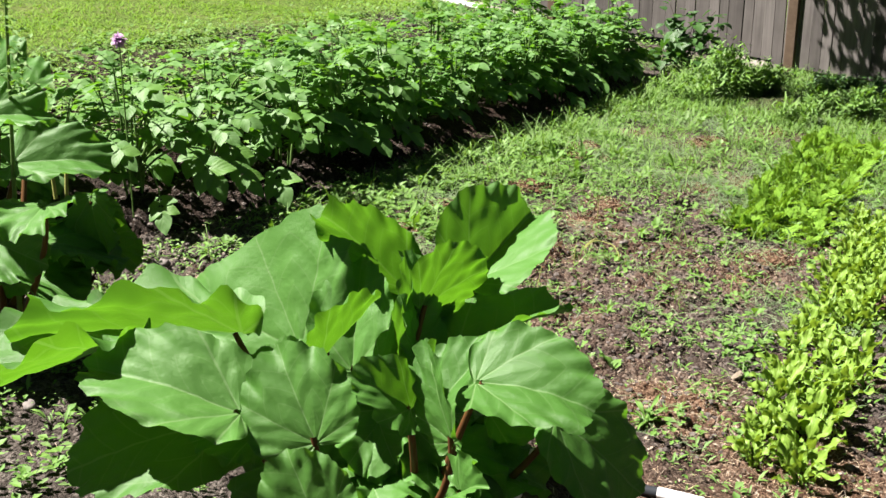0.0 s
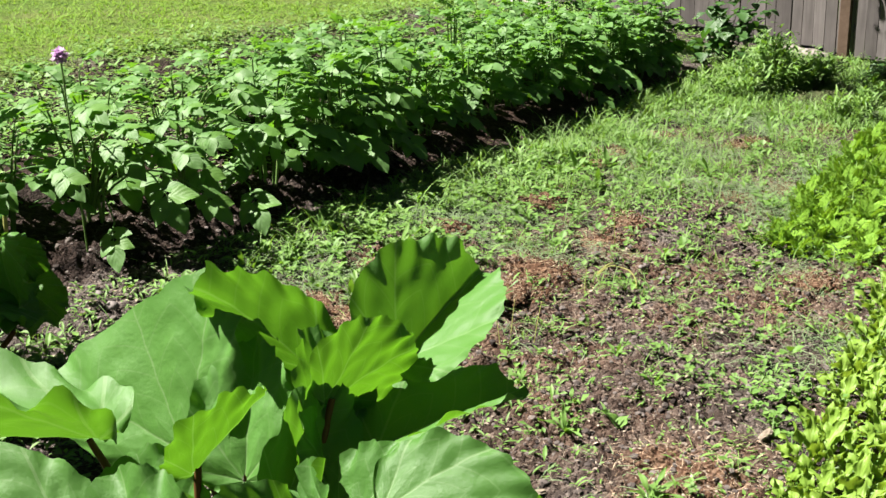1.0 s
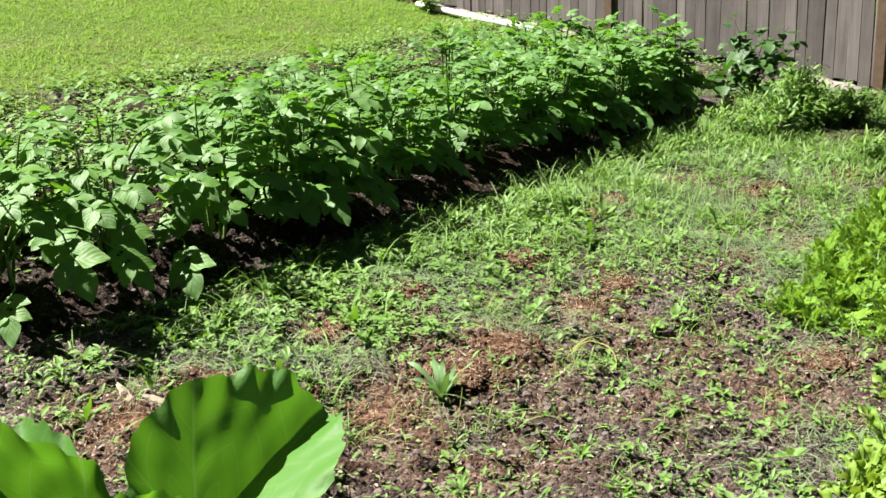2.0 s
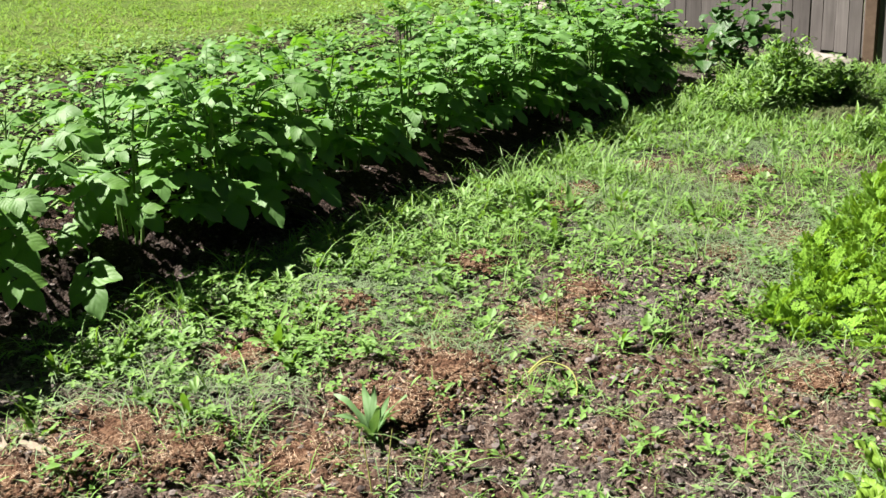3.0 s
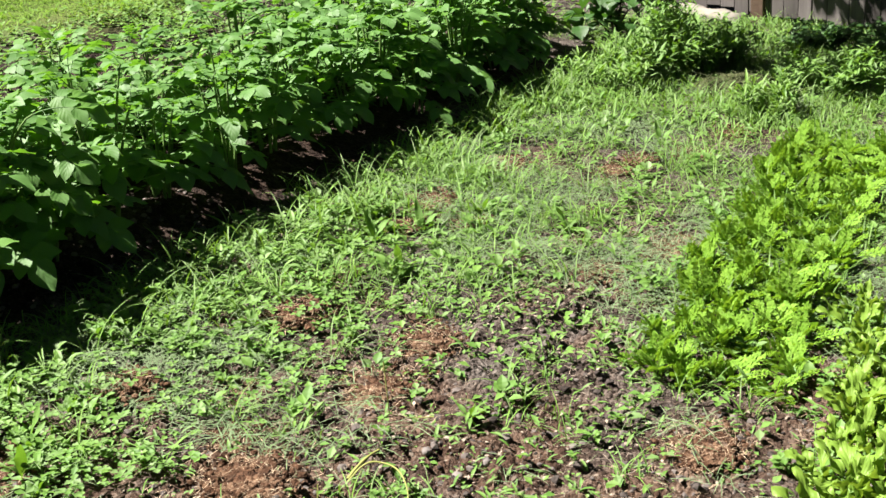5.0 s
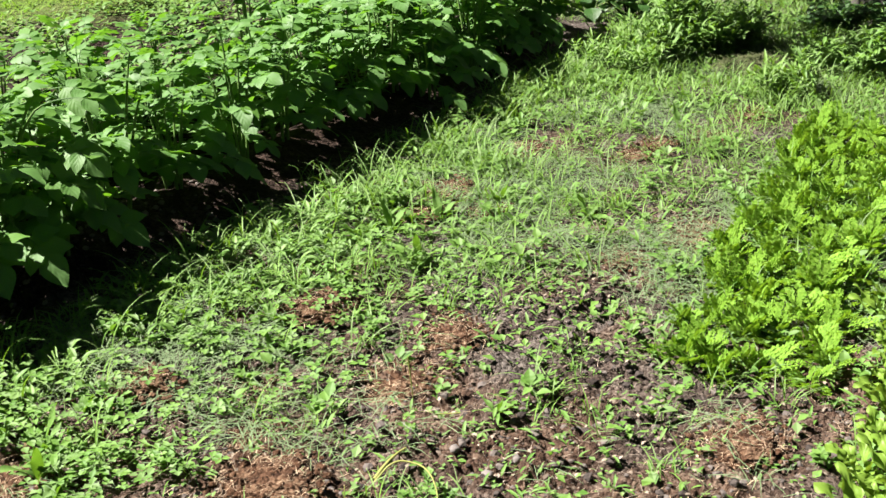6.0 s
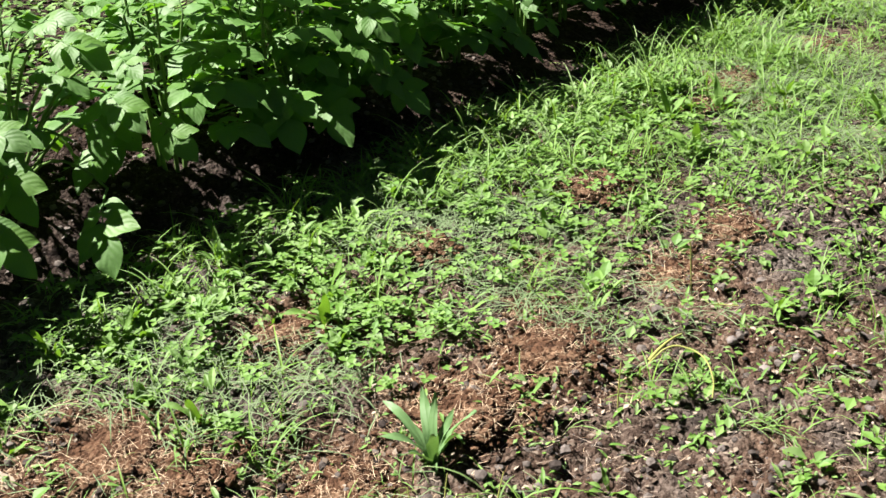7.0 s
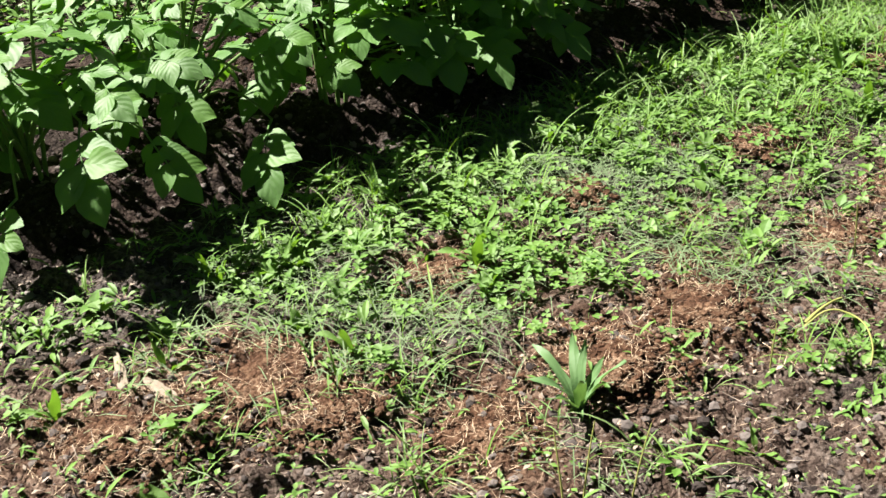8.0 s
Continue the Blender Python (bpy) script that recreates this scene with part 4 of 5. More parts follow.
def free(x, y):
    """Growth on the plot: 0 on bare soil and inside the potato bed, more where it is weedy."""
    b, rust = bare_mask(x, y)
    s, t = row_st(x, y)
    edge = np.clip((0.03 - t) / 0.12, 0, 1)
    for px, py, r in CLUMPS:
        b = np.maximum(b, np.clip(2.0 - np.hypot(x - px, y - py) / (r * 0.8), 0, 1) * 1.15)
    clump = np.clip((vnoise(x, y, 4.5, 21) - 0.34) * 3.0, 0, 1) * 0.45 + np.clip((vnoise(x, y, 13, 22) - 0.48) * 5.0, 0, 1) * 0.55
    further = np.clip((y - 4.6) / 1.2, 0, 1)
    dense = 0.72 + 0.28 * further
    dense = dense + 0.6 * np.exp(-((x + 1.1) ** 2 + (y - 2.7) ** 2) / 0.25)
    edge = np.maximum(edge, np.clip((s - 5.0) / 0.2, 0, 1))
    near_edge = np.exp(-((t + 0.38) / 0.35) ** 2)
    return edge * (1 - 0.80 * b) * np.clip(clump * dense + 0.30 * near_edge * np.clip(clump * 1.8, 0.25, 1) + 0.20 * further, 0, 1)


def on_ground(x, y, up=0.0):
    return np.stack([x, y, ground_z(x, y) + up], 1)


def clover():
    """Three round leaflets on a short stalk."""
    sp = Soup()
    scatter(sp, blade(0.016, 0.015, 2, 2, ovate, 0.2, 0.4), np.array([[0, 0.0, 0.012]] * 3), np.array([0.0, 2.1, 4.2]), np.array([0.25, 0.1, 0.3]), np.array([1.0, 0.9, 1.05]))
    return np.concatenate(sp.v), np.concatenate(sp.f), np.concatenate(sp.u)


def weeds():
    sp = Soup()
    for tpl, n, lo, hi, size, kind_shift in ((blade(0.024, 0.017, 2, 2, ovate, 0.15, 0.6), 84000, -0.1, 0.75, (0.5, 1.7), 71),
                                 (blade(0.040, 0.009, 3, 1, lance, 0.0, 0.9), 40000, 0.2, 1.2, (0.4, 1.5), 72),
                                 (clover(), 32000, -0.1, 0.5, (0.5, 1.6), 74),
                                 (blade(0.015, 0.012, 2, 1, ovate, 0.1, 0.3), 62000, -0.1, 0.9, (0.5, 1.4), 73)):
        # leaves grow in rosettes round shared centres
        m = n // 5
        cx, cy = view_plot(m, -1.8, 3.9, 2.2, 10.2)
        keep = rng.random(m) < free(cx, cy) * np.clip(1.0 - (cy - 6.0) / 4.0, 0.45, 1) * np.clip((vnoise(cx, cy, 3.7, kind_shift) - 0.25) * 2.4, 0.1, 1)
        cx, cy = np.repeat(cx[keep], 5), np.repeat(cy[keep], 5)
        k = len(cx)
        yaw = rng.uniform(0, 6.28, k)
        far = rng.random(k) * 0.03
        x, y = cx - np.sin(yaw) * far, cy + np.cos(yaw) * far
        scatter(sp, tpl, on_ground(x, y, 0.004 + rng.random(k) * 0.035), yaw, rng.uniform(lo, hi, k), rng.uniform(*size, k))
    for tpl, n, near_row in ((blade(0.045, 0.014, 4, 2, lance, 0.25, 0.9), 7000, True), (blade(0.034, 0.024, 3, 2, ovate, 0.2, 0.7), 7000, False)):
        m = n // 8
        cx, cy = view_plot(m * 6, -1.4, 3.6, 3.6, 9.6)
        t = row_st(cx, cy)[1]
        chance = free(cx, cy) * (np.exp(-((t + 0.34) / 0.2) ** 2) if near_row else 0.18 + 0.0 * t)
        keep = rng.random(m * 6) < chance
        cx, cy = np.repeat(cx[keep], 8), np.repeat(cy[keep], 8)
        k = len(cx)
        yaw = rng.uniform(0, 6.28, k)
        scatter(sp, tpl, on_ground(cx - np.sin(yaw) * 0.012, cy + np.cos(yaw) * 0.012, 0.005 + rng.random(k) * 0.04), yaw, rng.uniform(0.1, 1.2, k), rng.uniform(0.6, 1.4, k))
    for px, py, rad, n in ((0.06, 4.78, 0.20, 170), (-0.10, 5.12, 0.20, 90), (0.32, 5.35, 0.22, 100), (-0.45, 4.66, 0.16, 50), (0.62, 5.85, 0.3, 120)):
        x, y = px + rng.normal(0, rad, n), py + rng.normal(0, rad * 0.8, n)
        ok = rng.random(n) < 1.1 - bare_mask(x, y)[0]
        x, y = x[ok], y[ok]
        k = len(x)
        scatter(sp, clover(), on_ground(x, y, 0.012 + rng.random(k) * 0.04), rng.uniform(0, 6.28, k), rng.uniform(-0.15, 0.4, k), rng.uniform(0.8, 1.5, k))
    place(sp.mesh("weeds", WEED), "weeds", None, "low broad-leaved weeds spread over the garden soil", "weeds", kind="stuff")


weeds()


def tufts(tpl, n, box, density, lo, hi, size, soup, per=6, rad=0.02):
    m = n // per
    cx, cy = view_plot(m, *box)
    keep = rng.random(m) < density(cx, cy)
    cx, cy = np.repeat(cx[keep], per), np.repeat(cy[keep], per)
    k = len(cx)
    x, y = cx + rng.normal(0, rad, k), cy + rng.normal(0, rad, k)
    scatter(soup, tpl, on_ground(x, y), rng.uniform(0, 6.28, k), rng.uniform(lo, hi, k), rng.uniform(*size, k))


sp = Soup()
tufts(blade(0.085, 0.0036, 4, 1, strap, 0.0, 1.2), 110000, (-1.2, 3.9, 3.4, 10.2), lambda x, y: free(x, y) * np.clip((vnoise(x, y, 3.1, 31) - 0.3) * 2.2, 0.05, 1), 0.5, 1.5, (0.5, 1.25), sp)
tufts(blade(0.20, 0.0055, 5, 1, strap, 0.0, 1.3), 12000, (-1.2, 2.6, 4.2, 9.6), lambda x, y: np.exp(-((row_st(x, y)[1] + 0.24) / 0.14) ** 2) * (1 - bare_mask(x, y)[0]) * np.clip((row_st(x, y)[0] + 0.35) / 0.3, 0.1, 1), 0.8, 1.55, (0.4, 1.2), sp, 5, 0.03)
tufts(blade(0.16, 0.0050, 4, 1, strap, 0.0, 1.2), 90000, (-0.5, 3.9, 5.4, 10.2), lambda x, y: free(x, y) * np.clip((y - 5.4) / 1.5, 0, 1) * np.clip((vnoise(x, y, 3.4, 37) - 0.32) * 3.0, 0.05, 1), 0.5, 1.5, (0.4, 1.1), sp, 9, 0.025)
tufts(blade(0.14, 0.0048, 5, 1, strap, 0.0, 1.4), 15000, (-1.0, 3.2, 4.0, 9.0), lambda x, y: free(x, y) * np.clip((vnoise(x, y, 2.0, 35) - 0.35) * 2.5, 0.05, 1), 0.5, 1.5, (0.5, 1.2), sp, 14, 0.022)
place(sp.mesh("grass_tufts", GRASS), "grass_tufts", None, "tufts of fresh green grass among the weeds", "grass", kind="stuff")

sp = Soup()
tufts(blade(0.075, 0.0032, 2, 1, strap, 0.0, 0.6), 150000, (-0.9, 2.9, 3.0, 8.8), lambda x, y: np.clip((vnoise(x, y, 2.6, 41) - 0.42) * 3.5, 0.03, 1) * (1 - 0.85 * bare_mask(x, y)[0]) * np.clip((-0.1 - row_st(x, y)[1]) / 0.1, 0, 1) * np.clip((y - 3.8) / 0.6, 0.08, 1), -0.15, 0.3, (0.5, 1.3), sp, 10, 0.05)
cut = sp.mesh("cut_grass", CUTGRASS)
cut.transform(Matrix.Translation((0, 0, 0.026)))
place(cut, "cut_grass", None, "pale withering cut grass lying on the weeds", "cut grass", kind="stuff")

sp = Soup()
tufts(blade(0.030, 0.0026, 1, 1, strap, 0.0, 0.1), 95000, (-1.2, 2.9, 2.6, 7.5), lambda x, y: np.clip((bare_mask(x, y)[1] - 0.25) * 1.4, 0.02, 1) * np.clip((0.1 - row_st(x, y)[1]) / 0.1, 0, 1), -0.2, 0.35, (0.4, 1.4), sp, 6, 0.04)
straw_me = sp.mesh("straw", STRAW)
straw_me.transform(Matrix.Translation((0, 0, 0.006)))
place(straw_me, "straw", None, "short pale straw scattered on the rotted manure", "straw", kind="stuff")


def lump_template(seed, sub=1):
    bm = bmesh.new()
    bmesh.ops.create_icosphere(bm, subdivisions=sub, radius=1.0)
    for v in bm.verts:
        v.co *= 1 + 0.6 * noise.noise(v.co * 1.9 + Vector((seed * 5.1, 0, 0)))
        v.co.z *= 0.7
    bmesh.ops.triangulate(bm, faces=bm.faces)
    V = np.array([v.co[:] for v in bm.verts])
    F = np.array([[v.index for v in f.verts] for f in bm.faces])
    bm.free()
    return V, F, np.zeros((len(V), 2))


sp = Soup()
n = 34000
x, y = view_plot(n, -1.5, 2.2, 3.0, 6.6)
keep = rng.random(n) < np.clip(bare_mask(x, y)[0] * 0.8 + bed_mask(x, y) * 0.7 + 0.08, 0, 1)
x, y = x[keep], y[keep]
for k in range(4):
    q = slice(k, None, 4)
    m = len(x[q])
    scatter(sp, lump_template(k, 1), on_ground(x[q], y[q], -0.001), rng.uniform(0, 6.28, m), rng.uniform(-0.4, 0.4, m), 0.0025 + 0.012 * rng.random(m) ** 4)
place(sp.mesh("soil_crumbs", CLOD, False), "soil_crumbs", None, "crumbs and clods of dark dry soil", "soil clods", kind="stuff")


def bare_only(x, y):
    return np.clip(bare_mask(x, y)[0] + 0.25, 0, 1) * np.clip((0.1 - row_st(x, y)[1]) / 0.1, 0, 1)


sp = Soup()
tufts(blade(0.014, 0.009, 2, 1, ovate, 0.0, 0.8), 13000, (-1.3, 2.4, 2.8, 6.6), bare_only, -0.3, 0.5, (0.4, 1.5), sp, 4, 0.05)
tufts(blade(0.034, 0.0024, 1, 1, strap, 0.0, 0.2), 24000, (-1.3, 2.4, 2.8, 6.6), bare_only, -0.2, 0.3, (0.4, 1.4), sp, 3, 0.05)
litter_me = sp.mesh("leaf_litter", LITTER)
litter_me.transform(Matrix.Translation((0, 0, 0.005)))
place(litter_me, "leaf_litter", None, "dry leaf bits and stalks lying on bare soil", "litter", kind="stuff")
sp = Soup()
tufts(blade(0.016, 0.010, 2, 1, ovate, 0.0, 0.6), 16000, (-1.3, 2.4, 2.8, 6.6), bare_only, 0.0, 0.9, (0.4, 1.4), sp, 4, 0.010)
tufts(blade(0.04, 0.008, 3, 1, lance, 0.0, 0.9), 9000, (-1.3, 2.4, 2.8, 6.6), bare_only, 0.2, 1.2, (0.4, 1.3), sp, 5, 0.012)
place(sp.mesh("weed_seedlings", WEED), "weed_seedlings", None, "tiny weed seedlings sprouting from bare soil", "weeds", kind="stuff")


# ---- lumps of rotted manure with straw in them ----
def manure_clump(x, y, r, seed):
    ob = base_at("manure_clump", x, y)
    bm = bmesh.new()
    bmesh.ops.create_icosphere(bm, subdivisions=5, radius=r)
    for v in bm.verts:
        d = v.co.normalized()
        q = Vector((seed, 0, 0))
        v.co *= 1 + 0.40 * noise.noise(d * 2.0 + q) + 0.25 * noise.noise(d * 5 + q) + 0.16 * noise.noise(d * 13 + q) + 0.10 * noise.noise(d * 29 + q)
        v.co.z *= 0.17
    place(bm_mesh("lump", bm, MANURE, True), "lump", ob)
    q = Soup()
    for k in range(4):
        m = int(3500 * r * r) + 30
        a, e = rng.uniform(0, 6.28, m), rng.random(m) ** 0.5
        wide = e * (0.75 + 1.1 * vnoise(np.cos(a) + 3, np.sin(a) + 3, 1.6, seed))
        pos = np.stack([np.cos(a) * r * wide * 1.25, np.sin(a) * r * wide * 1.25, r * 0.15 * np.sqrt(np.clip(1 - e * e, 0, 1)) * rng.uniform(0.7, 1.05, m)], 1)
        scatter(q, lump_template(k + seed, 1), pos, rng.uniform(0, 6.28, m), rng.uniform(-0.5, 0.5, m), 0.003 + 0.008 * rng.random(m) ** 2)
    place(q.mesh("crumb_cover", MANURE, False), "crumb_cover", ob, kind="stuff")
    q = Soup()
    m = int(38000 * r * r) + 90
    a, e = rng.uniform(0, 6.28, m), rng.uniform(0.1, 1.3, m)
    pos = np.stack([np.cos(a) * np.cos(e), np.sin(a) * np.cos(e), np.sin(e) * 0.6], 1) * r * np.stack([0.8 + 1.0 * vnoise(np.cos(a) + 3, np.sin(a) + 3, 1.6, seed)] * 2 + [np.full(m, 0.40)], 1)
    scatter(q, blade(0.030, 0.0026, 1, 1, strap, 0.0, 0.1), pos, rng.uniform(0, 6.28, m), rng.uniform(-0.5, 0.5, m), rng.uniform(0.35, 1.1, m))
    place(q.mesh("straw_cover", STRAW), "straw_cover", ob, kind="stuff")
    tagged(ob, "clump of rusty brown rotted manure bristling with straw", "manure clump", "manure clumps on the plot")


for k, (x, y, r) in enumerate(CLUMPS):
    manure_clump(x, y, r, k * 3.3 + 1)

# ---- single weeds that stand out ----
def rosette(name, label, seed, leaves, length, width, profile, up, mat=WEED):
    r = np.random.default_rng(seed)
    plant = new(name)
    for k in range(leaves):
        a, e, ln = k * 2.4 + r.uniform(-0.6, 0.6), r.uniform(*up), length * r.uniform(0.45, 1.1)
        V, F, U = blade(ln, ln * width, 8, 4, profile, r.uniform(0.1, 0.35), r.uniform(0.3, 1.4), 0.004, 2.5, r.uniform(0, 6))
        f = np.array([math.cos(a) * math.cos(e), math.sin(a) * math.cos(e), math.sin(e)])
        place(mesh_np("leaf", V @ axes(f, (-0.5 * math.cos(a), -0.5 * math.sin(a), 1)).T, F, mat, U), "leaf", plant)
    return tagged(plant, label, "weed", "single weeds on the plot")


spread([rosette("plantain_weed", "weed rosette of long upright grey-green leaves", 101, 12, 0.16, 0.14, lance, (1.1, 1.5), PLANTAIN)], [(0.21, 4.36)], (1.0, 1.05))
spread([rosette("dandelion_weed", "low weed rosette of narrow bright green leaves", 102, 11, 0.085, 0.16, lance, (0.2, 1.3)),
        rosette("dandelion_weed", "low weed rosette of narrow bright green leaves", 103, 10, 0.07, 0.26, spoon, (0.2, 1.1))],
       [(0.55, 4.36), (-0.73, 4.40), (-0.55, 4.62), (-0.10, 4.32), (0.37, 4.58), (-0.36, 4.36), (1.30, 4.62), (1.22, 4.40), (0.62, 4.10), (0.45, 3.75), (-0.62, 4.22), (0.72, 4.55), (0.90, 5.05), (1.05, 4.10), (0.72, 3.91), (0.50, 4.15), (1.20, 4.58), (0.85, 3.45), (0.42, 3.55), (0.95, 4.35), (0.30, 3.85), (1.02, 3.30), (0.62, 3.20), (0.78, 4.72)], (0.7, 1.2))
# taller weeds at the edge of the potato bed and here and there on the plot
wr = np.random.default_rng(117)
tall_spots = [(-0.68, 4.30), (-0.56, 4.57), (-0.75, 4.02), (-0.30, 4.62)]
for k in range(22):
    q = ROW_A + ROW_D * wr.uniform(-0.3, 4.6) + ROW_N * wr.uniform(-0.48, -0.20)
    tall_spots.append((float(q[0]), float(q[1])))
for k in range(26):
    tall_spots.append((wr.uniform(0.1, 2.2), wr.uniform(5.3, 8.4)))
for k in range(46):
    q = ROW_A + ROW_D * wr.uniform(-0.3, 2.6) + ROW_N * wr.uniform(-0.75, -0.16)
    tall_spots.append((float(q[0]), float(q[1])))
tall_spots = [(x, y) for x, y in tall_spots if float(row_st(x, y)[1]) < -0.15]
spread([rosette("leafy_weed", "leafy green weed with upright broad leaves", 111 + k, n, ln, w, prof, (0.35, 1.4)) for k, (n, ln, w, prof) in enumerate(((13, 0.085, 0.34, ovate), (15, 0.07, 0.42, spoon), (12, 0.11, 0.20, lance), (17, 0.06, 0.5, ovate)))], tall_spots, (0.6, 1.15))
spread([rosette("seedling", "round-leaved squash seedling with two pale leaves", 104, 2, 0.10, 0.72, ovate, (0.9, 1.1))], [(-0.43, 3.86), (0.58, 3.62)], (0.8, 0.85))


# ---- stalks, sticks and stones ----
def rod(name, pts, r0, r1, mat, label, category):
    V, F = tube(pts, r0, r1, 6)
    return place(mesh_np(name, V, F, mat), name, None, label, category)


def gz1(x, y):
    return float(ground_z(x, y))


rod("bent_stalk", [(0.70, 5.04, gz1(0.70, 5.04) + 0.16), (0.70, 5.04, gz1(0.70, 5.04) + 0.08), (0.70, 5.04, gz1(0.70, 5.04) + 0.012), (0.75, 5.045, gz1(0.75, 5.045) + 0.012), (0.81, 5.045, gz1(0.81, 5.045) + 0.03)], 0.0020, 0.0015, STALK, "thin upright yellow-green stalk with a bent foot", "stalk")
arc = [(0.61, 4.75), (0.655, 4.79), (0.705, 4.785), (0.735, 4.745), (0.75, 4.69), (0.745, 4.655)]
arc = [(x, y, gz1(x, y) + 0.03 + h) for (x, y), h in zip(arc, (0.0, 0.025, 0.035, 0.03, 0.015, 0.0))]
arc = np.array(arc)
for _ in range(3):
    arc = np.concatenate([arc[:1], np.stack([arc[:-1] * 0.75 + arc[1:] * 0.25, arc[:-1] * 0.25 + arc[1:] * 0.75], 1).reshape(-1, 3), arc[-1:]])
rod("curved_stalk", arc, 0.0024, 0.0016, STALK, "arched yellow-green stalk lying on the soil", "stalk")
rod("short_stalk", bend((0.61, 4.76, gz1(0.61, 4.76) + 0.025), (0.68, 4.87, gz1(0.68, 4.87) + 0.05), 0.01, 5), 0.005, 0.0025, STALK, "short yellow-green stalk lying on the soil", "stalk")
for x, y, dx, dy, h in ((0.35, 4.16, 0.03, 0.05, 0.13), (0.27, 4.12, 0.02, 0.04, 0.15), (0.24, 4.10, -0.02, 0.04, 0.12), (0.55, 4.62, 0.01, 0.02, 0.1)):
    rod("grass_stalk", bend((x, y, gz1(x, y) - 0.01), (x + dx, y + dy, gz1(x, y) + h), 0.01, 6), 0.0022, 0.0012, STALK, "single yellow-green grass stalk standing in the soil", "stalk")
for k, (x, y, a, ln) in enumerate(((-0.69, 4.16, -0.9, 0.13), (-0.59, 4.14, -0.4, 0.10), (0.30, 3.2, 0.4, 0.12), (1.0, 3.6, 1.0, 0.1))):
    V, F, _ = lump_template(k + 23, 3)
    jag = np.stack([vnoise(V[:, 0] * 3 + 9, V[:, 1] + 9, 4.0, c + k) for c in range(3)], 1) - 0.5
    ob = place(mesh_np("wood_splinter", (V + jag * 0.5) * np.array([ln / 2, 0.011, 0.006]), F, PALE_WOOD, None, False), "wood_splinter", None, "pale split piece of dry wood on the soil", "wood splinter", "wood splinters on the plot")
    ob.location, ob.rotation_euler = (x, y, gz1(x, y) + 0.014), (0.3, 0.1, a)
for k, (x, y, r) in enumerate([(-0.73, 4.24, 0.012), (2.14, 6.80, 0.035), (-1.07, 4.38, 0.02), (0.86, 4.80, 0.014), (0.93, 4.86, 0.012), (-1.05, 4.12, 0.022), (-1.12, 4.2, 0.016),
                               (-1.16, 2.95, 0.02), (0.79, 4.88, 0.012), (0.42, 4.28, 0.01), (1.02, 3.95, 0.014), (0.8, 4.2, 0.012), (-0.92, 4.0, 0.012), (-0.8, 4.1, 0.01)]):
    V, F, _ = lump_template(k + 7, 2)
    ob = place(mesh_np("stone", V * r, F, STONE), "stone", None, "small pale rounded stone on the soil", "stone", "stones on the plot")
    ob.location = (x, y, gz1(x, y) + r * 0.3)

for x, y, h, dx in ((-1.44, 4.28, 0.20, 0.02), (-1.47, 4.25, 0.18, -0.01)):
    rod("dead_stalk", bend((x, y, gz1(x, y) + 0.1), (x + dx, y, gz1(x, y) + 0.1 + h), 0.01, 5), 0.008, 0.006, STALK, "pale yellow withered stalk among the potatoes", "stalk")
# dark plastic pipe with a pale end, beside the rhubarb
pipe = base_at("drain_pipe", 0.555, 2.775)
V, F = tube(np.array([(-0.45, 0.14, 0.05), (-0.2, 0.07, 0.03), (0.0, 0.0, 0.018), (0.03, -0.01, 0.017)]), 0.015, 0.015, 12)
place(mesh_np("pipe", V, F, BLACK), "pipe", pipe)
V, F = tube(np.array([(0.025, -0.008, 0.017), (0.08, -0.03, 0.015), (0.14, -0.055, 0.012)]), 0.0165, 0.0165, 12)
place(mesh_np("pipe_end", V, F, WHITE), "pipe_end", pipe, "white pipe end")
tagged(pipe, "black plastic pipe with a white end lying on soil", "pipe")
# white plant label under the rhubarb's leaves
tag_bm = box_bm(0.018, 0.002, 0.14, 0.0008)
lab = place(bm_mesh("plant_label", tag_bm, WHITE), "plant_label", None, "white plastic plant label stuck in the ground", "plant label")
lab.location, lab.rotation_euler = (0.17, 2.36, gz1(0.17, 2.36) + 0.2), (0.1, 0.25, 0.3)

# ---- the lilac flower on its stalk ----
allium = base_at("allium_flower", -1.25, 4.5)
V, F = tube(bend((0, 0, -0.01), (0.01, -0.02, 0.705), 0.0, 8), 0.0035, 0.003, 6)
place(mesh_np("stalk", V, F, POTATO_STEM), "stalk", allium)
sp = Soup()
n = 130
a, e = rng.uniform(0, 6.28, n), np.arcsin(rng.uniform(-0.8, 1, n))
scatter(sp, blade(0.033, 0.018, 2, 2, lance, 0.3, 0.4), np.tile(np.array([[0.01, -0.02, 0.715]]), (n, 1)), a, e, rng.uniform(0.8, 1.15, n))
place(sp.mesh("flower_head", LILAC), "flower_head", allium, "round lilac flower head")
tagged(allium, "lilac ball-shaped allium flower on a tall green stalk", "flower")


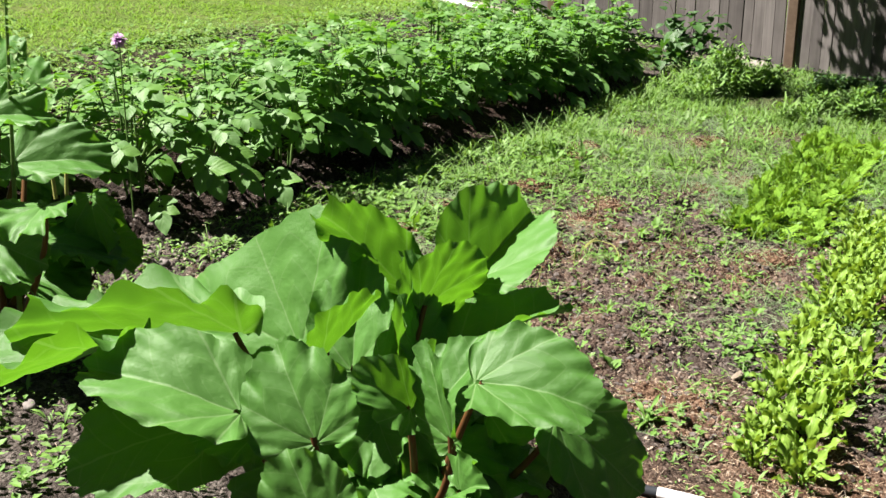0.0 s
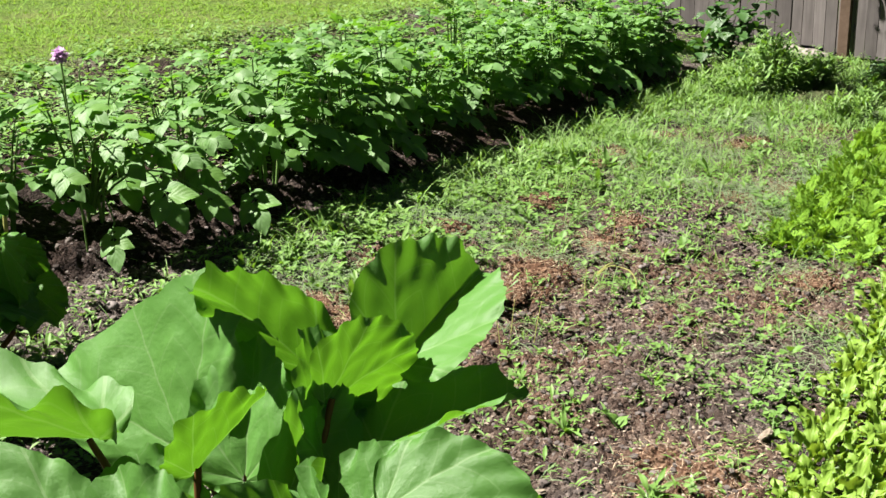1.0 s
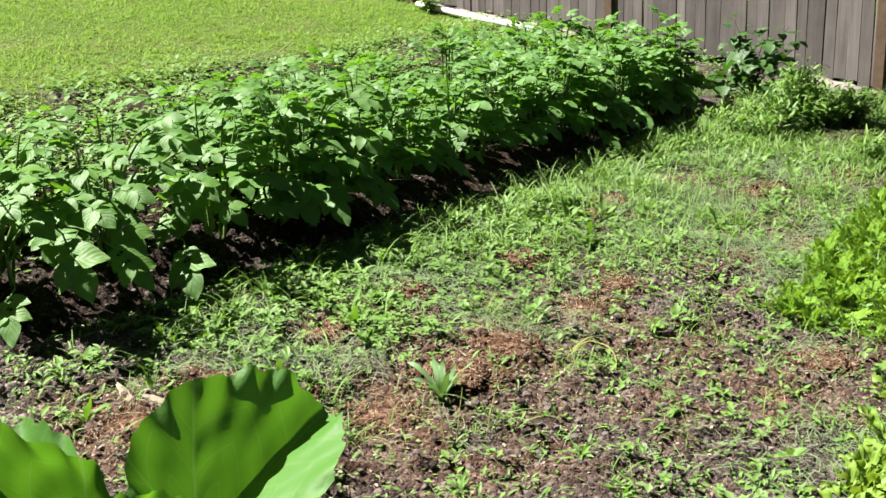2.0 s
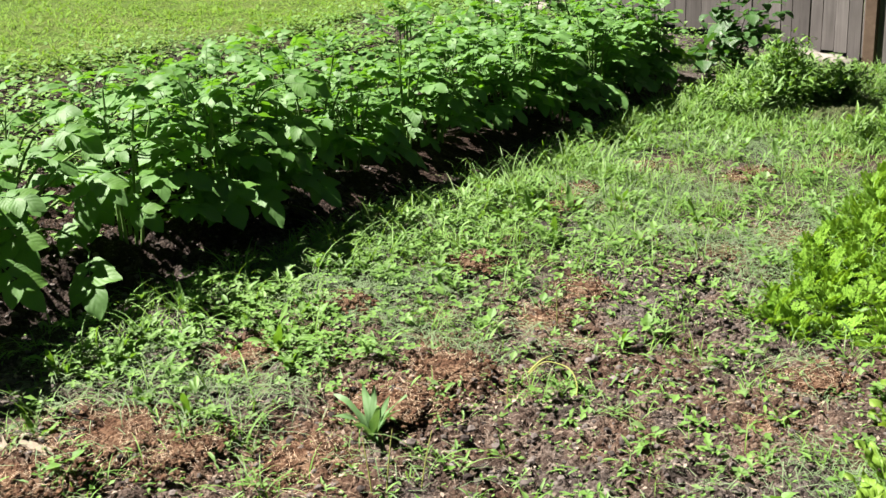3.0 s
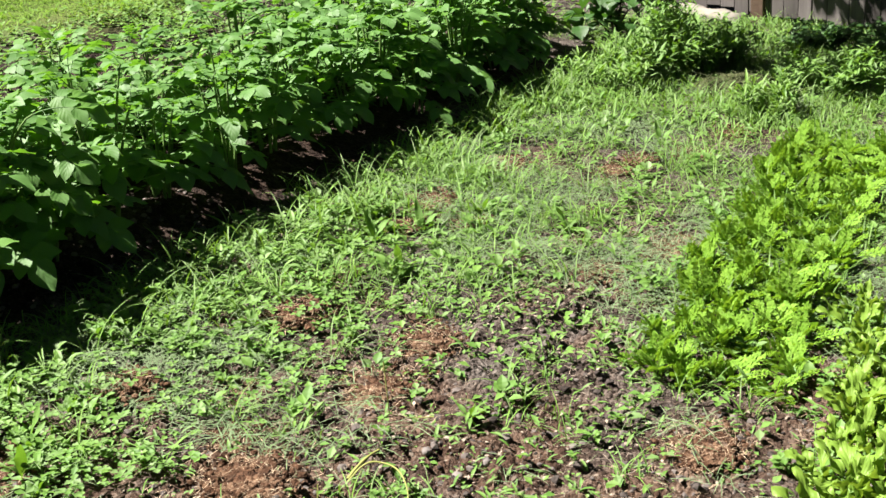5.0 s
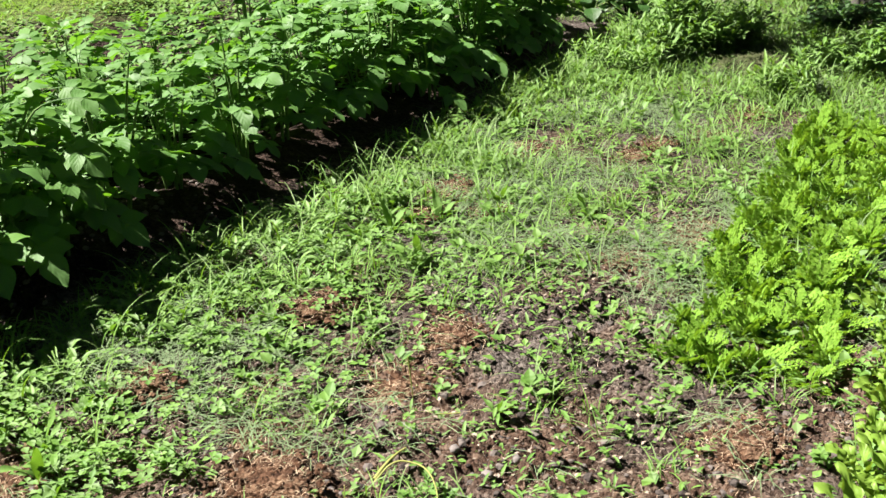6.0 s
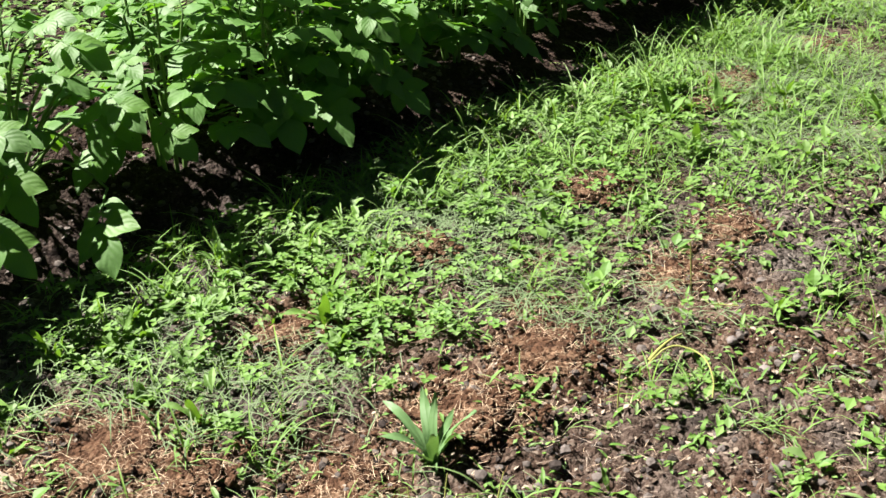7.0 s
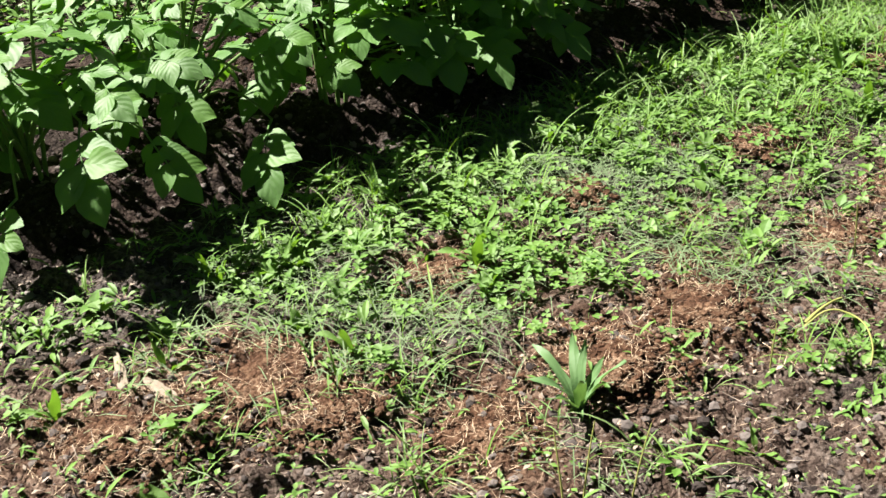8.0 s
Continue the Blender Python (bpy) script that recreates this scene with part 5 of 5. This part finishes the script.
# ---- shrubs by the fence ----
def shrub(name, x, y, h, rad, nleaf, mat, label, leaf=(0.05, 0.03), seed=0, stems=9, tilt=(-0.6, 0.7)):
    r = np.random.default_rng(200 + seed)
    ob = base_at(name, x, y)
    sp = Soup()
    tpl = blade(leaf[0], leaf[1], 4, 2, ovate, 0.2, 0.7)
    for k in range(stems):
        a = k * 2.4
        ln = r.uniform(0.3, 1.0)
        top = np.array([math.cos(a) * rad * ln, math.sin(a) * rad * ln, h * r.uniform(0.4, 1.08) * (1.15 - 0.3 * ln)])
        t = np.linspace(0, 1, 7)[:, None]
        P = (1 - t) ** 2 * np.array([0, 0, -0.02]) + 2 * t * (1 - t) * (top * np.array([0.25, 0.25, 0.6])) + t ** 2 * top
        V, F = tube(P, 0.006 * h / 0.5, 0.002, 5)
        place(mesh_np("stem", V, F, BARK if mat is BUSH else POTATO_STEM), "stem", ob)
        m = nleaf // stems
        kk = r.uniform(0.35, 1.0, m)
        pos = np.stack([np.interp(kk, t[:, 0], P[:, c]) for c in range(3)], 1) + r.normal(0, 0.055 * h / 0.5, (m, 3))
        scatter(sp, tpl, pos, r.uniform(0, 6.28, m), r.uniform(*tilt, m), r.uniform(0.6, 1.3, m))
    place(sp.mesh("foliage", mat), "foliage", ob)
    return tagged(ob, label, "shrub", "shrubs by the fence")


shrub("currant_bush", 1.99, 9.66, 0.56, 0.34, 190, BUSH, "small dark-leaved currant bush with bare lower stems", (0.10, 0.085), 1)
for x, y, h, rad, leaves, k in ((2.16, 8.95, 0.34, 0.20, 800, 2), (2.32, 8.72, 0.28, 0.22, 800, 8), (2.50, 8.82, 0.22, 0.18, 500, 9), (2.02, 8.62, 0.22, 0.18, 500, 10), (2.24, 9.18, 0.36, 0.18, 600, 11)):
    shrub("weed_shrub", x, y, h, rad, leaves, WEED, "tall light green weed clump with narrow upright leaves", (0.065, 0.018), k, 16, (0.1, 1.3))
shrub("weed_shrub", 1.80, 8.45, 0.22, 0.32, 1000, GRASS, "low yellow-green weed clump at the end of the plot", (0.06, 0.012), 7, 12, (0.2, 1.3))
shrub("weed_shrub", 3.16, 9.34, 0.15, 0.26, 700, BUSH, "low dark green leafy clump at the fence", (0.05, 0.03), 3, 14)
shrub("weed_shrub", 3.50, 9.15, 0.20, 0.34, 900, BUSH, "low dark green leafy clump at the fence", (0.05, 0.03), 4, 14)
shrub("weed_shrub", 2.95, 8.35, 0.20, 0.42, 1600, WEED, "bushy light green weed clump before the fence", (0.06, 0.016), 5, 20, (0.1, 1.2))
shrub("weed_shrub", 2.45, 7.85, 0.17, 0.22, 700, GRASS, "low yellow-green weed clump at the end of the carrots", (0.07, 0.012), 12, 14, (0.3, 1.4))
shrub("weed_shrub", -0.62, 12.75, 0.25, 0.2, 300, GRASS, "bushy light green weed clump before the fence", (0.06, 0.02), 6, 8)

# a heap of pulled grass
heap = base_at("grass_heap", 2.42, 8.34)
hr = np.random.default_rng(311)
sp = Soup()
m = 2600
a, e = hr.uniform(0, 6.28, m), hr.random(m) ** 0.6
pos = np.stack([np.cos(a) * 0.34 * e, np.sin(a) * 0.26 * e, 0.10 * (1 - e * e) * hr.random(m) ** 0.4], 1)
scatter(sp, blade(0.11, 0.004, 4, 1, strap, 0.0, 0.8), pos, hr.uniform(0, 6.28, m), hr.uniform(-0.3, 0.5, m), hr.uniform(0.5, 1.2, m))
place(sp.mesh("pulled_grass", DEAD_GRASS), "pulled_grass", heap)
tagged(heap, "low heap of pulled grey-green grass on dark soil", "grass heap")

# an unseen tree behind the fence, added so that its branch reaches over and shades the boards
tree = base_at("tree", 3.6, 10.7)
V, F = tube(bend((0, 0, -0.05), (-0.1, -0.1, 2.3), 0, 8), 0.09, 0.05, 10)
place(mesh_np("trunk", V, F, BARK), "trunk", tree)
sp = Soup()
tr = np.random.default_rng(301)
for k in range(13):
    # near branches, also out of view, are placed to shade the ground before the fence
    near = k >= 6
    if near:
        end = np.array([-2.15 + tr.uniform(-0.5, 0.45), -1.95 + tr.uniform(-0.5, 0.5), 1.75 + tr.uniform(-0.2, 0.35)])
    else:
        end = np.array([-1.35 + tr.uniform(-0.55, 0.45), -0.85 + tr.uniform(-0.35, 0.35), 2.2 + tr.uniform(-0.4, 0.4)])
    t = np.linspace(0, 1, 9)[:, None]
    P = (1 - t) ** 2 * np.array([-0.08, -0.08, 2.0]) + 2 * t * (1 - t) * np.array([-0.3, -0.4, 2.8]) * (1.6 if near else 1.0) + t ** 2 * end
    V, F = tube(P, 0.022, 0.005, 6)
    place(mesh_np("branch", V, F, BARK), "branch", tree)
    m = 210 if near else 140
    kk = tr.uniform(0.62 if near else 0.4, 1.0, m)
    pos = np.stack([np.interp(kk, t[:, 0], P[:, c]) for c in range(3)], 1) + tr.normal(0, 0.12, (m, 3))
    scatter(sp, blade(0.08, 0.05, 3, 2, ovate, 0.2, 0.7), pos, tr.uniform(0, 6.28, m), tr.uniform(-0.8, 0.6, m), tr.uniform(0.7, 1.3, m))
place(sp.mesh("crown", BUSH), "crown", tree)
tagged(tree, "unseen tree behind the fence, its leafy branches hanging over for shade", "tree")

# ---- weeds in the bed's far strip, and the lawn ----
sp = Soup()
for tpl, n, lo, hi in ((blade(0.05, 0.034, 2, 2, ovate, 0.15, 0.6), 45000, 0.0, 0.9), (blade(0.03, 0.022, 2, 1, ovate, 0.0, 0.6), 50000, 0.0, 0.8)):
    x, y = view_plot(n, -3.6, 2.2, 4.2, 12.6)
    s, t = row_st(x, y)
    rim = np.clip((y - 4.2 - 0.9 * vnoise(x, y, 2.0, 52)) / 0.5, 0, 1) * np.clip((x + 3.6 - 0.9 * vnoise(x, y, 2.0, 53)) / 0.5, 0, 1)
    keep = (rng.random(n) < rim * np.clip((vnoise(x, y, 3.5, 51) - 0.15) * 2.2, 0.1, 1)) & (((t > 1.3) & (t < 3.1)) | ((t > 0.5) & (t <= 1.3) & (rng.random(n) < 0.4)))
    x, y = x[keep], y[keep]
    k = len(x)
    scatter(sp, tpl, on_ground(x, y, rng.random(k) ** 2 * 0.14), rng.uniform(0, 6.28, k), rng.uniform(lo, hi, k), rng.uniform(0.6, 1.3, k))
place(sp.mesh("bed_weeds", WEED), "bed_weeds", None, "leafy weeds between the potato rows and the lawn", "weeds", kind="stuff")

sp = Soup()
tufts(blade(0.07, 0.011, 2, 1, strap, 0.0, 0.9), 260000, (-7.5, 1.0, 5.5, 18.0), lambda x, y: lawn_mask(x, y) * np.clip(0.25 + 1.1 * (vnoise(x, y, 1.6, 61) * 0.6 + vnoise(x, y, 6.0, 62) * 0.4), 0, 1) * (np.abs(x + 0.45 * (y - 5)) < 5.5), -0.1, 1.0, (0.5, 1.25), sp, 5, 0.04)
place(sp.mesh("lawn", LAWN), "lawn", None, "sunlit rough green lawn beside the potato bed", "lawn", kind="stuff")
sp = Soup()
tufts(blade(0.10, 0.008, 3, 1, strap, 0.0, 1.0), 30000, (1.0, 5.5, 7.5, 11.5), lambda x, y: np.clip((0.1 - row_st(x, y)[1]) / 0.1, 0, 1) * (0.3 + 0.5 * vnoise(x, y, 3.0, 63)) * ((y - 10.12 + 0.82 * (x - 3.0)) < 0), 0.4, 1.4, (0.6, 1.2), sp, 5, 0.03)
place(sp.mesh("rough_grass", GRASS), "rough_grass", None, "longer green grass in front of the fence", "grass", kind="stuff")
